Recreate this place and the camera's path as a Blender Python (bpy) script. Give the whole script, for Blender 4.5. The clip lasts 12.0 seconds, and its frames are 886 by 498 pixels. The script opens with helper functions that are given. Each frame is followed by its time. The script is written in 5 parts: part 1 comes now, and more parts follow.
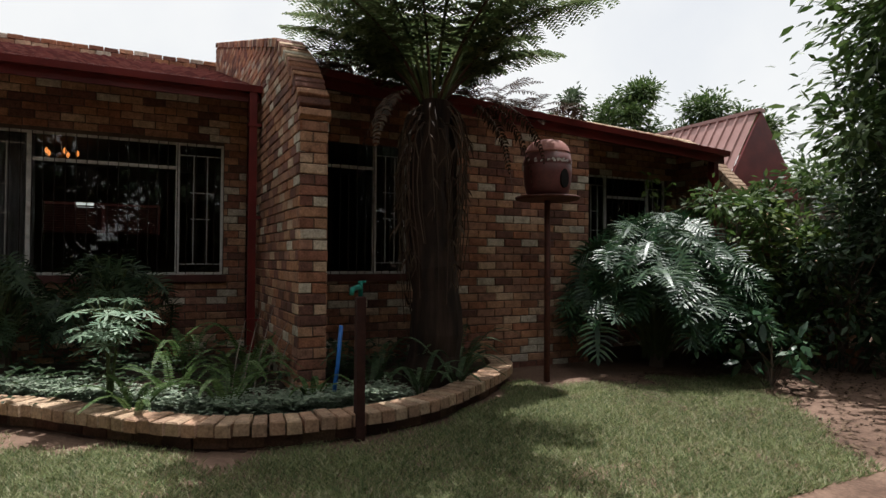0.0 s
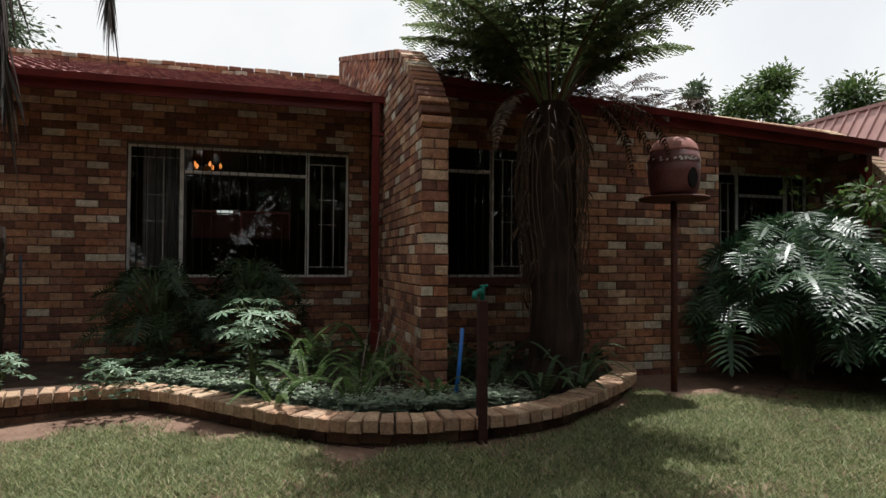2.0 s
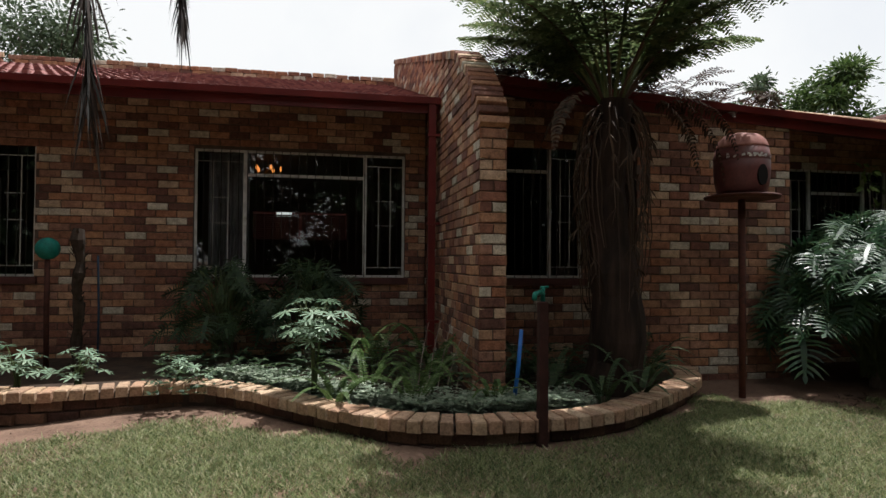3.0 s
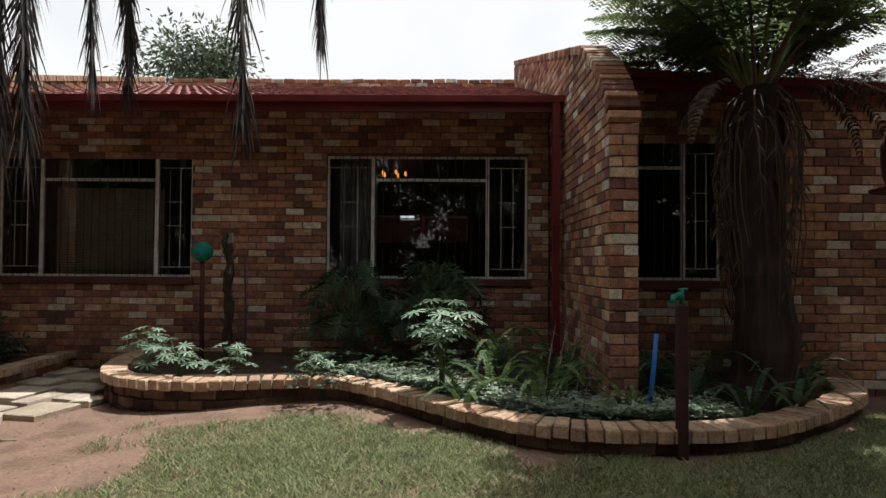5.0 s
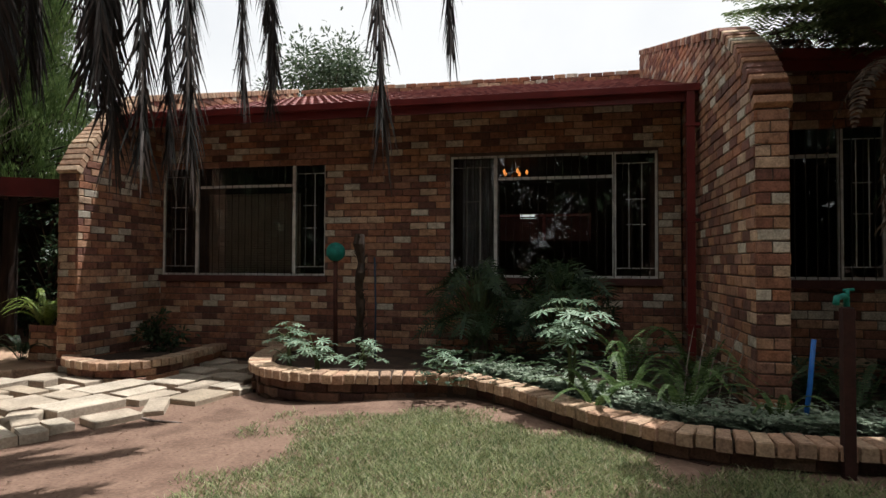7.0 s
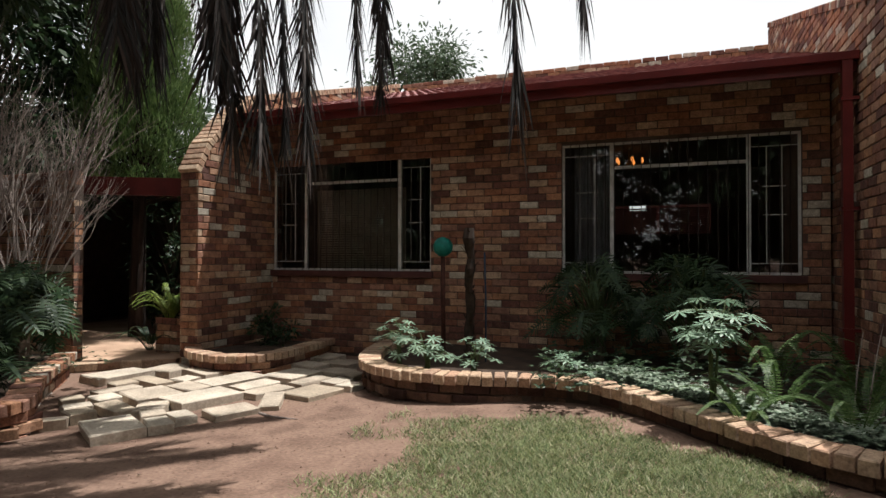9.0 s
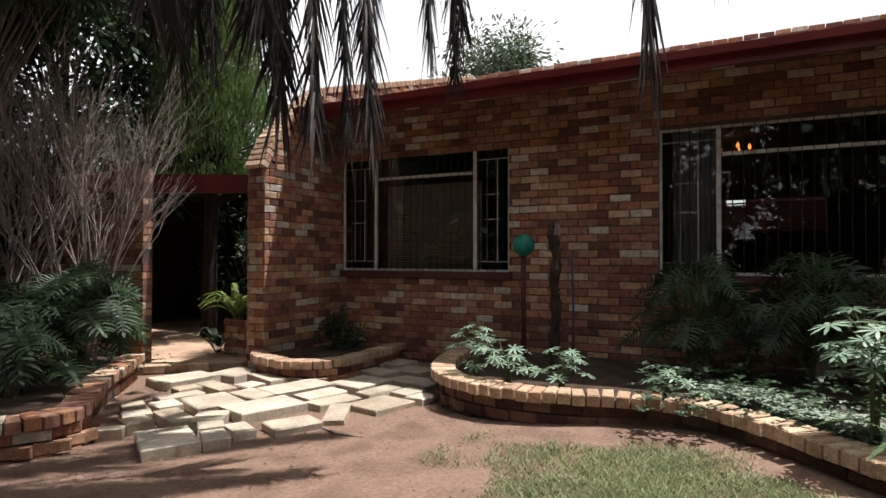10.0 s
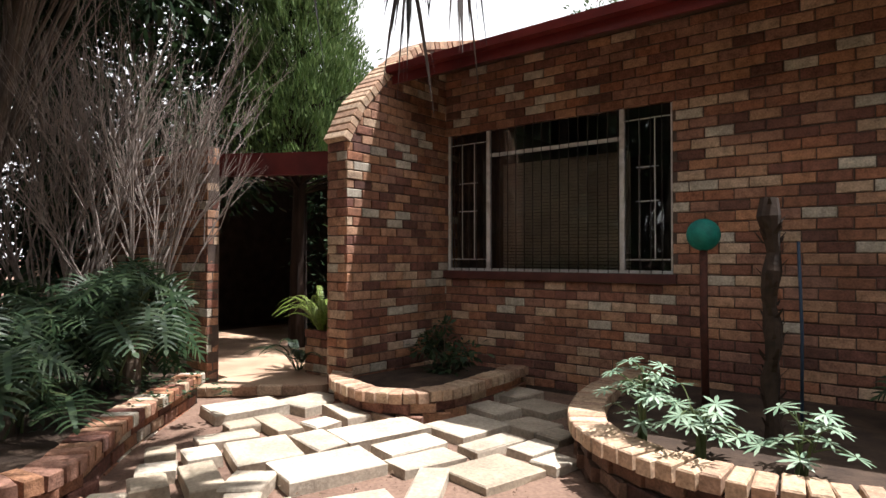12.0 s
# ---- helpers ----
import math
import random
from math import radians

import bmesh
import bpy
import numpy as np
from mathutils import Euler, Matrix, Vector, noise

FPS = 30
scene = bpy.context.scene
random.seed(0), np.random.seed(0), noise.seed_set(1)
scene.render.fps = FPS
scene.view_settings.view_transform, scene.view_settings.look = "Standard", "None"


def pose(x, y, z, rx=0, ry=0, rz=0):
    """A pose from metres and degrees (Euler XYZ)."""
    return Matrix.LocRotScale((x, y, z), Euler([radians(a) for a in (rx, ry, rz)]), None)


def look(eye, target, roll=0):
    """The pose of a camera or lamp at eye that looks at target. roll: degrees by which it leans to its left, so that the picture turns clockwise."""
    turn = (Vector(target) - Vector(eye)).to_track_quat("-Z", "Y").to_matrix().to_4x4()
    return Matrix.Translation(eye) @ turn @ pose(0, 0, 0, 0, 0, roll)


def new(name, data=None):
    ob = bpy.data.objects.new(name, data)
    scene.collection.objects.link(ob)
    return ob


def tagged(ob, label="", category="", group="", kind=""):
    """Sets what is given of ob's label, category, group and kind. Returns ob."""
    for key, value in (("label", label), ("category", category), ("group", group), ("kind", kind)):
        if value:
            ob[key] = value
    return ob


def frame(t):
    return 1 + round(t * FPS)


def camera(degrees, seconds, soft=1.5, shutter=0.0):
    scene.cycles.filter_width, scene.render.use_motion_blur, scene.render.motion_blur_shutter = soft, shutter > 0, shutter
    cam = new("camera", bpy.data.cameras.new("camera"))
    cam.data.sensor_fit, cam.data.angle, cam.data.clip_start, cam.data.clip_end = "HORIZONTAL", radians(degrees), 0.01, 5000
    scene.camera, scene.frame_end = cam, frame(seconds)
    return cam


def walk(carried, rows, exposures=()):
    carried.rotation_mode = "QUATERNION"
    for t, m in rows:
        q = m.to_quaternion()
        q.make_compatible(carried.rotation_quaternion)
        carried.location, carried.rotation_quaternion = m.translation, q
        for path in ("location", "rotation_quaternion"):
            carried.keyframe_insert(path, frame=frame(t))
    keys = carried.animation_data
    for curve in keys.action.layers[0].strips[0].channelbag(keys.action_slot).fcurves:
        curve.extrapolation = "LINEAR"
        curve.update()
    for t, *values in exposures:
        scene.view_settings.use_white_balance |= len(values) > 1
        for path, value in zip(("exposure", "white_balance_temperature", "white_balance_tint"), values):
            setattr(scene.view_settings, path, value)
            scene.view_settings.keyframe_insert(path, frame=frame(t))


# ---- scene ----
cam = camera(73.0, 12.0)
PATH = [
    (0.0, (3.448, -7.627, 1.372), (4.327, -5.831, 1.409), 0.4),
    (0.5, (3.428, -7.620, 1.376), (4.218, -5.783, 1.415), 0.4),
    (1.0, (3.410, -7.622, 1.378), (4.111, -5.750, 1.419), 0.4),
    (1.5, (3.392, -7.621, 1.380), (4.010, -5.719, 1.423), 0.4),
    (2.0, (3.377, -7.616, 1.384), (3.910, -5.688, 1.426), 0.4),
    (2.5, (3.362, -7.608, 1.385), (3.806, -5.659, 1.427), 0.4),
    (3.0, (3.330, -7.593, 1.384), (3.694, -5.627, 1.427), 0.45),
    (5.0, (3.267, -7.555, 1.371), (3.241, -5.556, 1.420), 0.4),
    (5.5, (3.252, -7.547, 1.368), (3.128, -5.551, 1.415), 0.4),
    (6.0, (3.238, -7.547, 1.366), (3.014, -5.560, 1.413), 0.37),
    (6.5, (3.210, -7.550, 1.366), (2.895, -5.576, 1.413), 0.3),
    (7.0, (3.183, -7.550, 1.367), (2.772, -5.593, 1.412), 0.2),
    (7.5, (3.153, -7.545, 1.370), (2.642, -5.612, 1.413), 0.1),
    (9.5, (2.795, -7.075, 1.374), (1.990, -5.245, 1.397), 0.1),
    (10.0, (2.625, -6.755, 1.362), (1.695, -4.985, 1.389), 0.1),
    (10.5, (2.414, -6.411, 1.346), (1.377, -4.701, 1.377), 0.1),
    (11.0, (2.197, -6.032, 1.341), (1.091, -4.366, 1.370), 0.1),
    (11.5, (1.948, -5.643, 1.334), (0.763, -4.032, 1.365), 0.0),
    (12.0, (1.660, -5.262, 1.331), (0.408, -3.704, 1.357), 0.0),
]
walk(cam, [(t, look(eye, target, roll)) for t, eye, target, roll in PATH], exposures=[(0.0, 0.36, 6250, 10), (4.0, 0.44, 6250, 10), (7.5, 0.46, 6250, 10), (10.0, 0.72, 6250, 11), (12.0, 1.22, 6200, 13)])

# ---- sky and sun ----
SUN_FROM = Vector((0.25, 0.225, 1.0)).normalized()
SUN_ELEV = math.asin(SUN_FROM.z)
SUN_TURN = math.atan2(SUN_FROM.x, SUN_FROM.y)
world = bpy.data.worlds.new("sky")
scene.world = world
world.use_nodes = True
wn = world.node_tree.nodes
wn.clear()
wl = world.node_tree.links
sky = wn.new("ShaderNodeTexSky")
sky.sky_type = 'NISHITA'
sky.sun_disc = False
sky.sun_elevation = SUN_ELEV
sky.sun_rotation = SUN_TURN
sky.dust_density = 3.0
# thin bright cloud veil over the blue
coord = wn.new("ShaderNodeTexCoord")
veil = wn.new("ShaderNodeTexNoise")
veil.inputs["Scale"].default_value = 2.2
veil.inputs["Detail"].default_value = 6
wl.new(coord.outputs["Generated"], veil.inputs["Vector"])
ramp = wn.new("ShaderNodeValToRGB")
ramp.color_ramp.elements[0].position, ramp.color_ramp.elements[0].color = 0.25, (0.72, 0.72, 0.72, 1)
ramp.color_ramp.elements[1].position, ramp.color_ramp.elements[1].color = 0.50, (0.95, 0.95, 0.95, 1)
wl.new(veil.outputs["Fac"], ramp.inputs["Fac"])
mixer = wn.new("ShaderNodeMixRGB")
mixer.inputs["Color2"].default_value = (8.6, 8.5, 8.2, 1)
wl.new(ramp.outputs["Color"], mixer.inputs["Fac"])
wl.new(sky.outputs["Color"], mixer.inputs["Color1"])
back = wn.new("ShaderNodeBackground")
back.inputs["Strength"].default_value = 0.088
wl.new(mixer.outputs["Color"], back.inputs["Color"])
wo = wn.new("ShaderNodeOutputWorld")
wl.new(back.outputs["Background"], wo.inputs["Surface"])
sun = new("sun", bpy.data.lights.new("sun", 'SUN'))
sun.data.energy = 5.0
sun.data.angle = radians(0.5)
sun.data.color = (1.0, 0.97, 0.92)
sun.matrix_world = look((0, 0, 20), Vector((0, 0, 20)) - SUN_FROM)

# ---- materials ----
def mat(name, colors, scale=6.0, rough=0.8, bump=0.3, source="noise", fine=60.0, metal=0.0, spec=0.3, dirt=0.35, stretch=(1, 1, 1), trans=0.0, stain=0.0, run_on=False):
    """A procedural surface. colors: ramp stops; source: what picks the colour (noise, object, island)."""
    m = bpy.data.materials.new(name)
    m.use_nodes = True
    nt = m.node_tree
    n, l = nt.nodes, nt.links
    bsdf = n["Principled BSDF"]
    geo = n.new("ShaderNodeTexCoord")
    mapping = n.new("ShaderNodeMapping")
    mapping.inputs["Scale"].default_value = stretch
    spot = n.new("ShaderNodeNewGeometry")
    l.new(spot.outputs["Position"] if run_on else geo.outputs["Object"], mapping.inputs["Vector"])
    big = n.new("ShaderNodeTexNoise")
    big.inputs["Scale"].default_value = scale
    big.inputs["Detail"].default_value = 5
    l.new(mapping.outputs["Vector"], big.inputs["Vector"])
    small = n.new("ShaderNodeTexNoise")
    small.inputs["Scale"].default_value = fine
    small.inputs["Detail"].default_value = 4
    l.new(mapping.outputs["Vector"], small.inputs["Vector"])
    cr = n.new("ShaderNodeValToRGB")
    while len(cr.color_ramp.elements) < len(colors):
        cr.color_ramp.elements.new(0.5)
    lo, hi = (0.3, 0.7) if source == "noise" else (0.0, 1.0)
    for i, c in enumerate(colors):
        cr.color_ramp.elements[i].position = lo + (hi - lo) * i / max(1, len(colors) - 1)
        cr.color_ramp.elements[i].color = (*c, 1)
    if source != "noise":
        cr.color_ramp.interpolation = 'CONSTANT'
        for i in range(len(colors)):
            cr.color_ramp.elements[i].position = i / len(colors)
    if source == "noise":
        l.new(big.outputs["Fac"], cr.inputs["Fac"])
    elif source == "object":
        info = n.new("ShaderNodeObjectInfo")
        l.new(info.outputs["Random"], cr.inputs["Fac"])
    else:
        info = n.new("ShaderNodeNewGeometry")
        l.new(info.outputs["Random Per Island"], cr.inputs["Fac"])
    # grain and stains on top of the base colour
    grain = n.new("ShaderNodeMapRange")
    grain.inputs["From Min"].default_value, grain.inputs["From Max"].default_value = 0.25, 0.75
    grain.inputs["To Min"].default_value, grain.inputs["To Max"].default_value = 1.0 - dirt, 1.0 + dirt * 0.5
    both = n.new("ShaderNodeMath")
    both.operation = 'ADD'
    half = n.new("ShaderNodeMath")
    half.operation = 'MULTIPLY'
    half.inputs[1].default_value = 0.5
    l.new(big.outputs["Fac"], both.inputs[0])
    l.new(small.outputs["Fac"], both.inputs[1])
    l.new(both.outputs[0], half.inputs[0])
    l.new(half.outputs[0], grain.inputs["Value"])
    mult = n.new("ShaderNodeMixRGB")
    mult.blend_type = 'MULTIPLY'
    mult.inputs["Fac"].default_value = 1.0
    l.new(cr.outputs["Color"], mult.inputs["Color1"])
    l.new(grain.outputs["Result"], mult.inputs["Color2"])
    if stain:
        # broad weather stains that run on from piece to piece
        pos = n.new("ShaderNodeNewGeometry")
        blot = n.new("ShaderNodeTexNoise")
        blot.inputs["Scale"].default_value = 1.3
        blot.inputs["Detail"].default_value = 7
        blot.inputs["Roughness"].default_value = 0.65
        l.new(pos.outputs["Position"], blot.inputs["Vector"])
        reach = n.new("ShaderNodeMapRange")
        reach.inputs["From Min"].default_value, reach.inputs["From Max"].default_value = 0.38, 0.6
        reach.inputs["To Min"].default_value, reach.inputs["To Max"].default_value = 1.0 - stain, 1.0
        l.new(blot.outputs["Fac"], reach.inputs["Value"])
        over = n.new("ShaderNodeMixRGB")
        over.blend_type = 'MULTIPLY'
        over.inputs["Fac"].default_value = 1.0
        l.new(mult.outputs["Color"], over.inputs["Color1"])
        l.new(reach.outputs["Result"], over.inputs["Color2"])
        mult = over
    l.new(mult.outputs["Color"], bsdf.inputs["Base Color"])
    bsdf.inputs["Roughness"].default_value = rough
    bsdf.inputs["Metallic"].default_value = metal
    bsdf.inputs["Specular IOR Level"].default_value = spec
    if bump:
        b = n.new("ShaderNodeBump")
        b.inputs["Strength"].default_value = bump
        b.inputs["Distance"].default_value = 0.01
        l.new(half.outputs[0], b.inputs["Height"])
        l.new(b.outputs["Normal"], bsdf.inputs["Normal"])
    if trans:
        tl = n.new("ShaderNodeBsdfTranslucent")
        l.new(mult.outputs["Color"], tl.inputs["Color"])
        mix = n.new("ShaderNodeMixShader")
        mix.inputs["Fac"].default_value = trans
        out = n["Material Output"]
        l.new(bsdf.outputs["BSDF"], mix.inputs[1])
        l.new(tl.outputs["BSDF"], mix.inputs[2])
        l.new(mix.outputs["Shader"], out.inputs["Surface"])
    return m


BRICKS = [(0.13, 0.058, 0.038), (0.27, 0.12, 0.062), (0.38, 0.20, 0.105), (0.18, 0.075, 0.048), (0.33, 0.14, 0.068), (0.44, 0.25, 0.135), (0.23, 0.098, 0.056), (0.54, 0.37, 0.225), (0.34, 0.175, 0.10), (0.41, 0.20, 0.095), (0.64, 0.49, 0.33), (0.30, 0.155, 0.095)]
BRICKS = [(min(0.62, 1.13 * r + 0.03), min(0.54, 1.13 * g + 0.018), min(0.48, 1.26 * b + 0.014)) for r, g, b in BRICKS]
M_BRICK = mat("brick_piece", BRICKS, 16, 0.9, 0.7, "object", 70, dirt=0.75, stain=0.32, run_on=True)
M_BRICK_FAR = mat("brick_joined", BRICKS, 16, 0.9, 0.7, "island", 70, dirt=0.75, stain=0.32, run_on=True)
M_MORTAR = mat("mortar", [(0.075, 0.052, 0.042), (0.12, 0.088, 0.07)], 5, 0.95, 0.4)
M_COPING = mat("coping_brick", [(0.50, 0.34, 0.225), (0.60, 0.43, 0.29), (0.42, 0.27, 0.18), (0.54, 0.37, 0.24), (0.46, 0.28, 0.18)], 18, 0.88, 0.8, "object", 60, dirt=0.7, stain=0.25, run_on=True)
# damp brick, darkened further: the planter front's shade is put into these colours
M_PLANTER = mat("damp_shaded_planter_brick", [(0.12, 0.06, 0.042), (0.16, 0.085, 0.055), (0.08, 0.04, 0.03), (0.20, 0.12, 0.08)], 14, 0.9, 0.7, "object", 70, dirt=0.7, stain=0.4, run_on=True)
M_ROOF = mat("red_roof_tile", [(0.17, 0.052, 0.046), (0.21, 0.068, 0.058), (0.14, 0.042, 0.038), (0.24, 0.09, 0.075)], 3, 0.75, 0.4, "island", 40)
M_REDPAINT = mat("dark_red_paint", [(0.10, 0.012, 0.012), (0.15, 0.02, 0.017)], 3, 0.45, 0.12, dirt=0.3)
M_REDBEAM = mat("red_beam_paint", [(0.075, 0.009, 0.008), (0.11, 0.014, 0.011)], 3, 0.5, 0.12, dirt=0.3)
M_REDSHEET = mat("red_metal_sheet", [(0.33, 0.17, 0.15), (0.40, 0.23, 0.21)], 1.5, 0.4, 0.08, dirt=0.25, spec=0.5)
M_RUST = mat("rusty_steel", [(0.055, 0.018, 0.013), (0.09, 0.03, 0.02), (0.04, 0.016, 0.012)], 14, 0.75, 0.4)
M_FRAME = mat("weathered_white_paint", [(0.50, 0.48, 0.45), (0.62, 0.60, 0.57), (0.34, 0.31, 0.28)], 8, 0.6, 0.2)
M_BAR = mat("burglar_bar_paint", [(0.5, 0.48, 0.45), (0.36, 0.34, 0.31)], 8, 0.6, 0.1)
M_BARDARK = mat("dark_bar_steel", [(0.018, 0.013, 0.012), (0.03, 0.02, 0.018)], 8, 0.6, 0.1)
M_SOFFIT = mat("dark_stained_soffit", [(0.07, 0.035, 0.025), (0.11, 0.055, 0.04)], 4, 0.7, 0.2, stretch=(1, 6, 1))
M_SOIL = mat("red_brown_soil", [(0.155, 0.092, 0.064), (0.215, 0.135, 0.096), (0.115, 0.068, 0.048)], 1.8, 0.97, 1.0, fine=38, dirt=0.6)
M_BED = mat("dark_bed_soil", [(0.035, 0.022, 0.015), (0.07, 0.045, 0.03)], 6, 0.95, 0.9, fine=50)
M_PATH = mat("sandy_path", [(0.36, 0.23, 0.15), (0.46, 0.31, 0.21)], 2, 0.95, 0.4)
M_SLAB = mat("weathered_stone_slab", [(0.46, 0.38, 0.29), (0.54, 0.46, 0.36), (0.41, 0.33, 0.24)], 5, 0.9, 0.6, "object", 45, dirt=0.55, stain=0.2)
M_INNER = mat("shade_dark_plaster", [(0.16, 0.12, 0.10), (0.20, 0.155, 0.13)], 2, 0.9, 0.1)
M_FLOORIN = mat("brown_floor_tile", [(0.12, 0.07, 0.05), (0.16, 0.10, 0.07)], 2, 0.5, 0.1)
# slats coloured dark so the bright back window looks dim
M_BLIND = mat("dimmed_blind_slat", [(0.16, 0.10, 0.07), (0.20, 0.13, 0.09)], 4, 0.6, 0.05)
M_CURTAIN = mat("pale_lilac_curtain", [(0.45, 0.42, 0.50), (0.55, 0.52, 0.58)], 5, 0.9, 0.2, trans=0.3)
M_BRASS = mat("dull_brass", [(0.40, 0.24, 0.08), (0.32, 0.18, 0.06)], 8, 0.35, 0.1, metal=0.9)

M_GLASS = bpy.data.materials.new("window_glass")
M_GLASS.use_nodes = True
_g = M_GLASS.node_tree
_g.nodes.clear()
_o = _g.nodes.new("ShaderNodeOutputMaterial")
_t = _g.nodes.new("ShaderNodeBsdfTransparent")
_t.inputs["Color"].default_value = (0.80, 0.82, 0.80, 1)
_r = _g.nodes.new("ShaderNodeBsdfGlossy")
_r.inputs["Roughness"].default_value = 0.01
_f = _g.nodes.new("ShaderNodeFresnel")
_f.inputs["IOR"].default_value = 1.56
_m = _g.nodes.new("ShaderNodeMixShader")
_g.links.new(_f.outputs["Fac"], _m.inputs["Fac"])
_g.links.new(_t.outputs["BSDF"], _m.inputs[1])
_g.links.new(_r.outputs["BSDF"], _m.inputs[2])
_g.links.new(_m.outputs["Shader"], _o.inputs["Surface"])

M_BULB = bpy.data.materials.new("warm_bulb")
M_BULB.use_nodes = True
M_BULB.node_tree.nodes["Principled BSDF"].inputs["Emission Color"].default_value = (1.0, 0.30, 0.06, 1)
M_BULB.node_tree.nodes["Principled BSDF"].inputs["Emission Strength"].default_value = 1.2


# ---- mesh helpers ----
class Geo:
    """Collects vertices and faces for one mesh."""

    def __init__(self):
        self.v, self.f = [], []

    def add(self, verts, faces):
        o = len(self.v)
        self.v.extend(verts)
        self.f.extend([tuple(i + o for i in f) for f in faces])

    def box(self, x0, y0, z0, x1, y1, z1, m=None):
        vs = [Vector((x, y, z)) for x in (x0, x1) for y in (y0, y1) for z in (z0, z1)]
        if m is not None:
            vs = [m @ v for v in vs]
        self.add(vs, [(0, 1, 3, 2), (4, 6, 7, 5), (0, 4, 5, 1), (2, 3, 7, 6), (0, 2, 6, 4), (1, 5, 7, 3)])

    def block(self, m, sx, sy, sz, c=0.006, jit=0.0):
        """A block from the origin, chamfered round its top and front."""
        a = [(0, 0, 0), (sx, 0, 0), (sx, sy, 0), (0, sy, 0)]
        vs = [Vector(p) for p in a]
        vs += [Vector((x, y, sz - c)) for x, y, _ in a]
        vs += [Vector((min(max(x, c), sx - c), min(max(y, c), sy - c), sz)) for x, y, _ in a]
        if jit:
            vs = [v + Vector((random.uniform(-jit, jit), random.uniform(-jit, jit), random.uniform(-jit, jit) * 0.5)) for v in vs]
        fs = [(3, 2, 1, 0), (8, 9, 10, 11)]
        for i in range(4):
            j = (i + 1) % 4
            fs += [(i, j, 4 + j, 4 + i), (4 + i, 4 + j, 8 + j, 8 + i)]
        self.add([m @ v for v in vs], fs)

    def tube(self, pts, radii, sides=6):
        pts = [Vector(p) for p in pts]
        rings = []
        for i, p in enumerate(pts):
            d = (pts[min(i + 1, len(pts) - 1)] - pts[max(i - 1, 0)]).normalized()
            a = d.cross(Vector((0, 0, 1)) if abs(d.z) < 0.95 else Vector((1, 0, 0))).normalized()
            b = d.cross(a)
            r = radii[i] if isinstance(radii, (list, tuple)) else radii
            rings.append([p + (a * math.cos(2 * math.pi * k / sides) + b * math.sin(2 * math.pi * k / sides)) * r for k in range(sides)])
        vs = [v for ring in rings for v in ring]
        fs = []
        for i in range(len(pts) - 1):
            for k in range(sides):
                k2 = (k + 1) % sides
                fs.append((i * sides + k, (i + 1) * sides + k, (i + 1) * sides + k2, i * sides + k2))
        fs.append(tuple(range(sides)))
        fs.append(tuple(reversed(range((len(pts) - 1) * sides, len(pts) * sides))))
        self.add(vs, fs)

    def lathe(self, profile, centre, seg=24):
        c = Vector(centre)
        vs = [c + Vector((r * math.cos(2 * math.pi * k / seg), r * math.sin(2 * math.pi * k / seg), z)) for r, z in profile for k in range(seg)]
        fs = []
        for i in range(len(profile) - 1):
            for k in range(seg):
                k2 = (k + 1) % seg
                fs.append((i * seg + k, i * seg + k2, (i + 1) * seg + k2, (i + 1) * seg + k))
        fs.append(tuple(reversed(range(seg))))
        fs.append(tuple(range((len(profile) - 1) * seg, len(profile) * seg)))
        self.add(vs, fs)

    def blade(self, base, d, up, length, width, droop=0.4, segs=3, shape=(0.35, 1.0, 0.75, 0.0), fold=0.0):
        """A leaf blade: a curved strip that starts along d and bends down."""
        p, d = Vector(base), Vector(d).normalized()
        side = d.cross(up)
        side = side.normalized() if side.length > 1e-4 else Vector((1, 0, 0))
        vs = []
        for i in range(segs + 1):
            s = i / segs
            k = s * (len(shape) - 1)
            a = int(min(k, len(shape) - 2))
            w = 0.5 * width * (shape[a] + (shape[a + 1] - shape[a]) * (k - a))
            vs += [p - side * w, p + side * w]
            p = p + d * (length / segs)
            d = (d + Vector((0, 0, -droop / segs))).normalized()
        self.add(vs, [(2 * i, 2 * i + 1, 2 * i + 3, 2 * i + 2) for i in range(segs)])

    def mesh(self, name, material, smooth=False):
        me = bpy.data.meshes.new(name)
        me.from_pydata([tuple(v) for v in self.v], [], self.f)
        me.materials.append(material)
        if smooth:
            me.polygons.foreach_set("use_smooth", [True] * len(me.polygons))
        me.update()
        return me


def thing(name, label, category, kind="", group="", at=(0, 0, 0)):
    """An Empty that stands for one thing at its base."""
    ob = new(name)
    ob.empty_display_size = 0.1
    ob.location = at
    return tagged(ob, label, category, group, kind)


def part(name, geo, material, parent=None, label="", smooth=False):
    ob = new(name, geo.mesh(name, material, smooth))
    if parent is not None:
        ob.parent = parent
        base = Vector((0, 0, 0))
        q = parent
        while q is not None:
            base += q.location
            q = q.parent
        ob.location = -base
    if label:
        ob["label"] = label
    return ob


def solo(name, geo, material, label, category, kind="", group="", smooth=False):
    return tagged(part(name, geo, material, None, "", smooth), label, category, group, kind)


# ---- brickwork ----
COURSE, BLEN, JOINT = 0.0882, 0.232, 0.010


def unit_brick(name, sx, sz, depth, c=0.005):
    """A brick that looks along -y, its lower left front corner at the origin."""
    g = Geo()
    m = Matrix(((1, 0, 0, 0), (0, 0, -1, depth), (0, 1, 0, 0), (0, 0, 0, 1)))
    g.block(m, sx, sz, depth, c, 0.0025)
    return g


BRICK_GEOS = [unit_brick("brick", BLEN - JOINT, COURSE - JOINT, 0.05, 0.006) for _ in range(4)]
BRICK_MESHES = [g.mesh("brick", M_BRICK) for g in BRICK_GEOS]
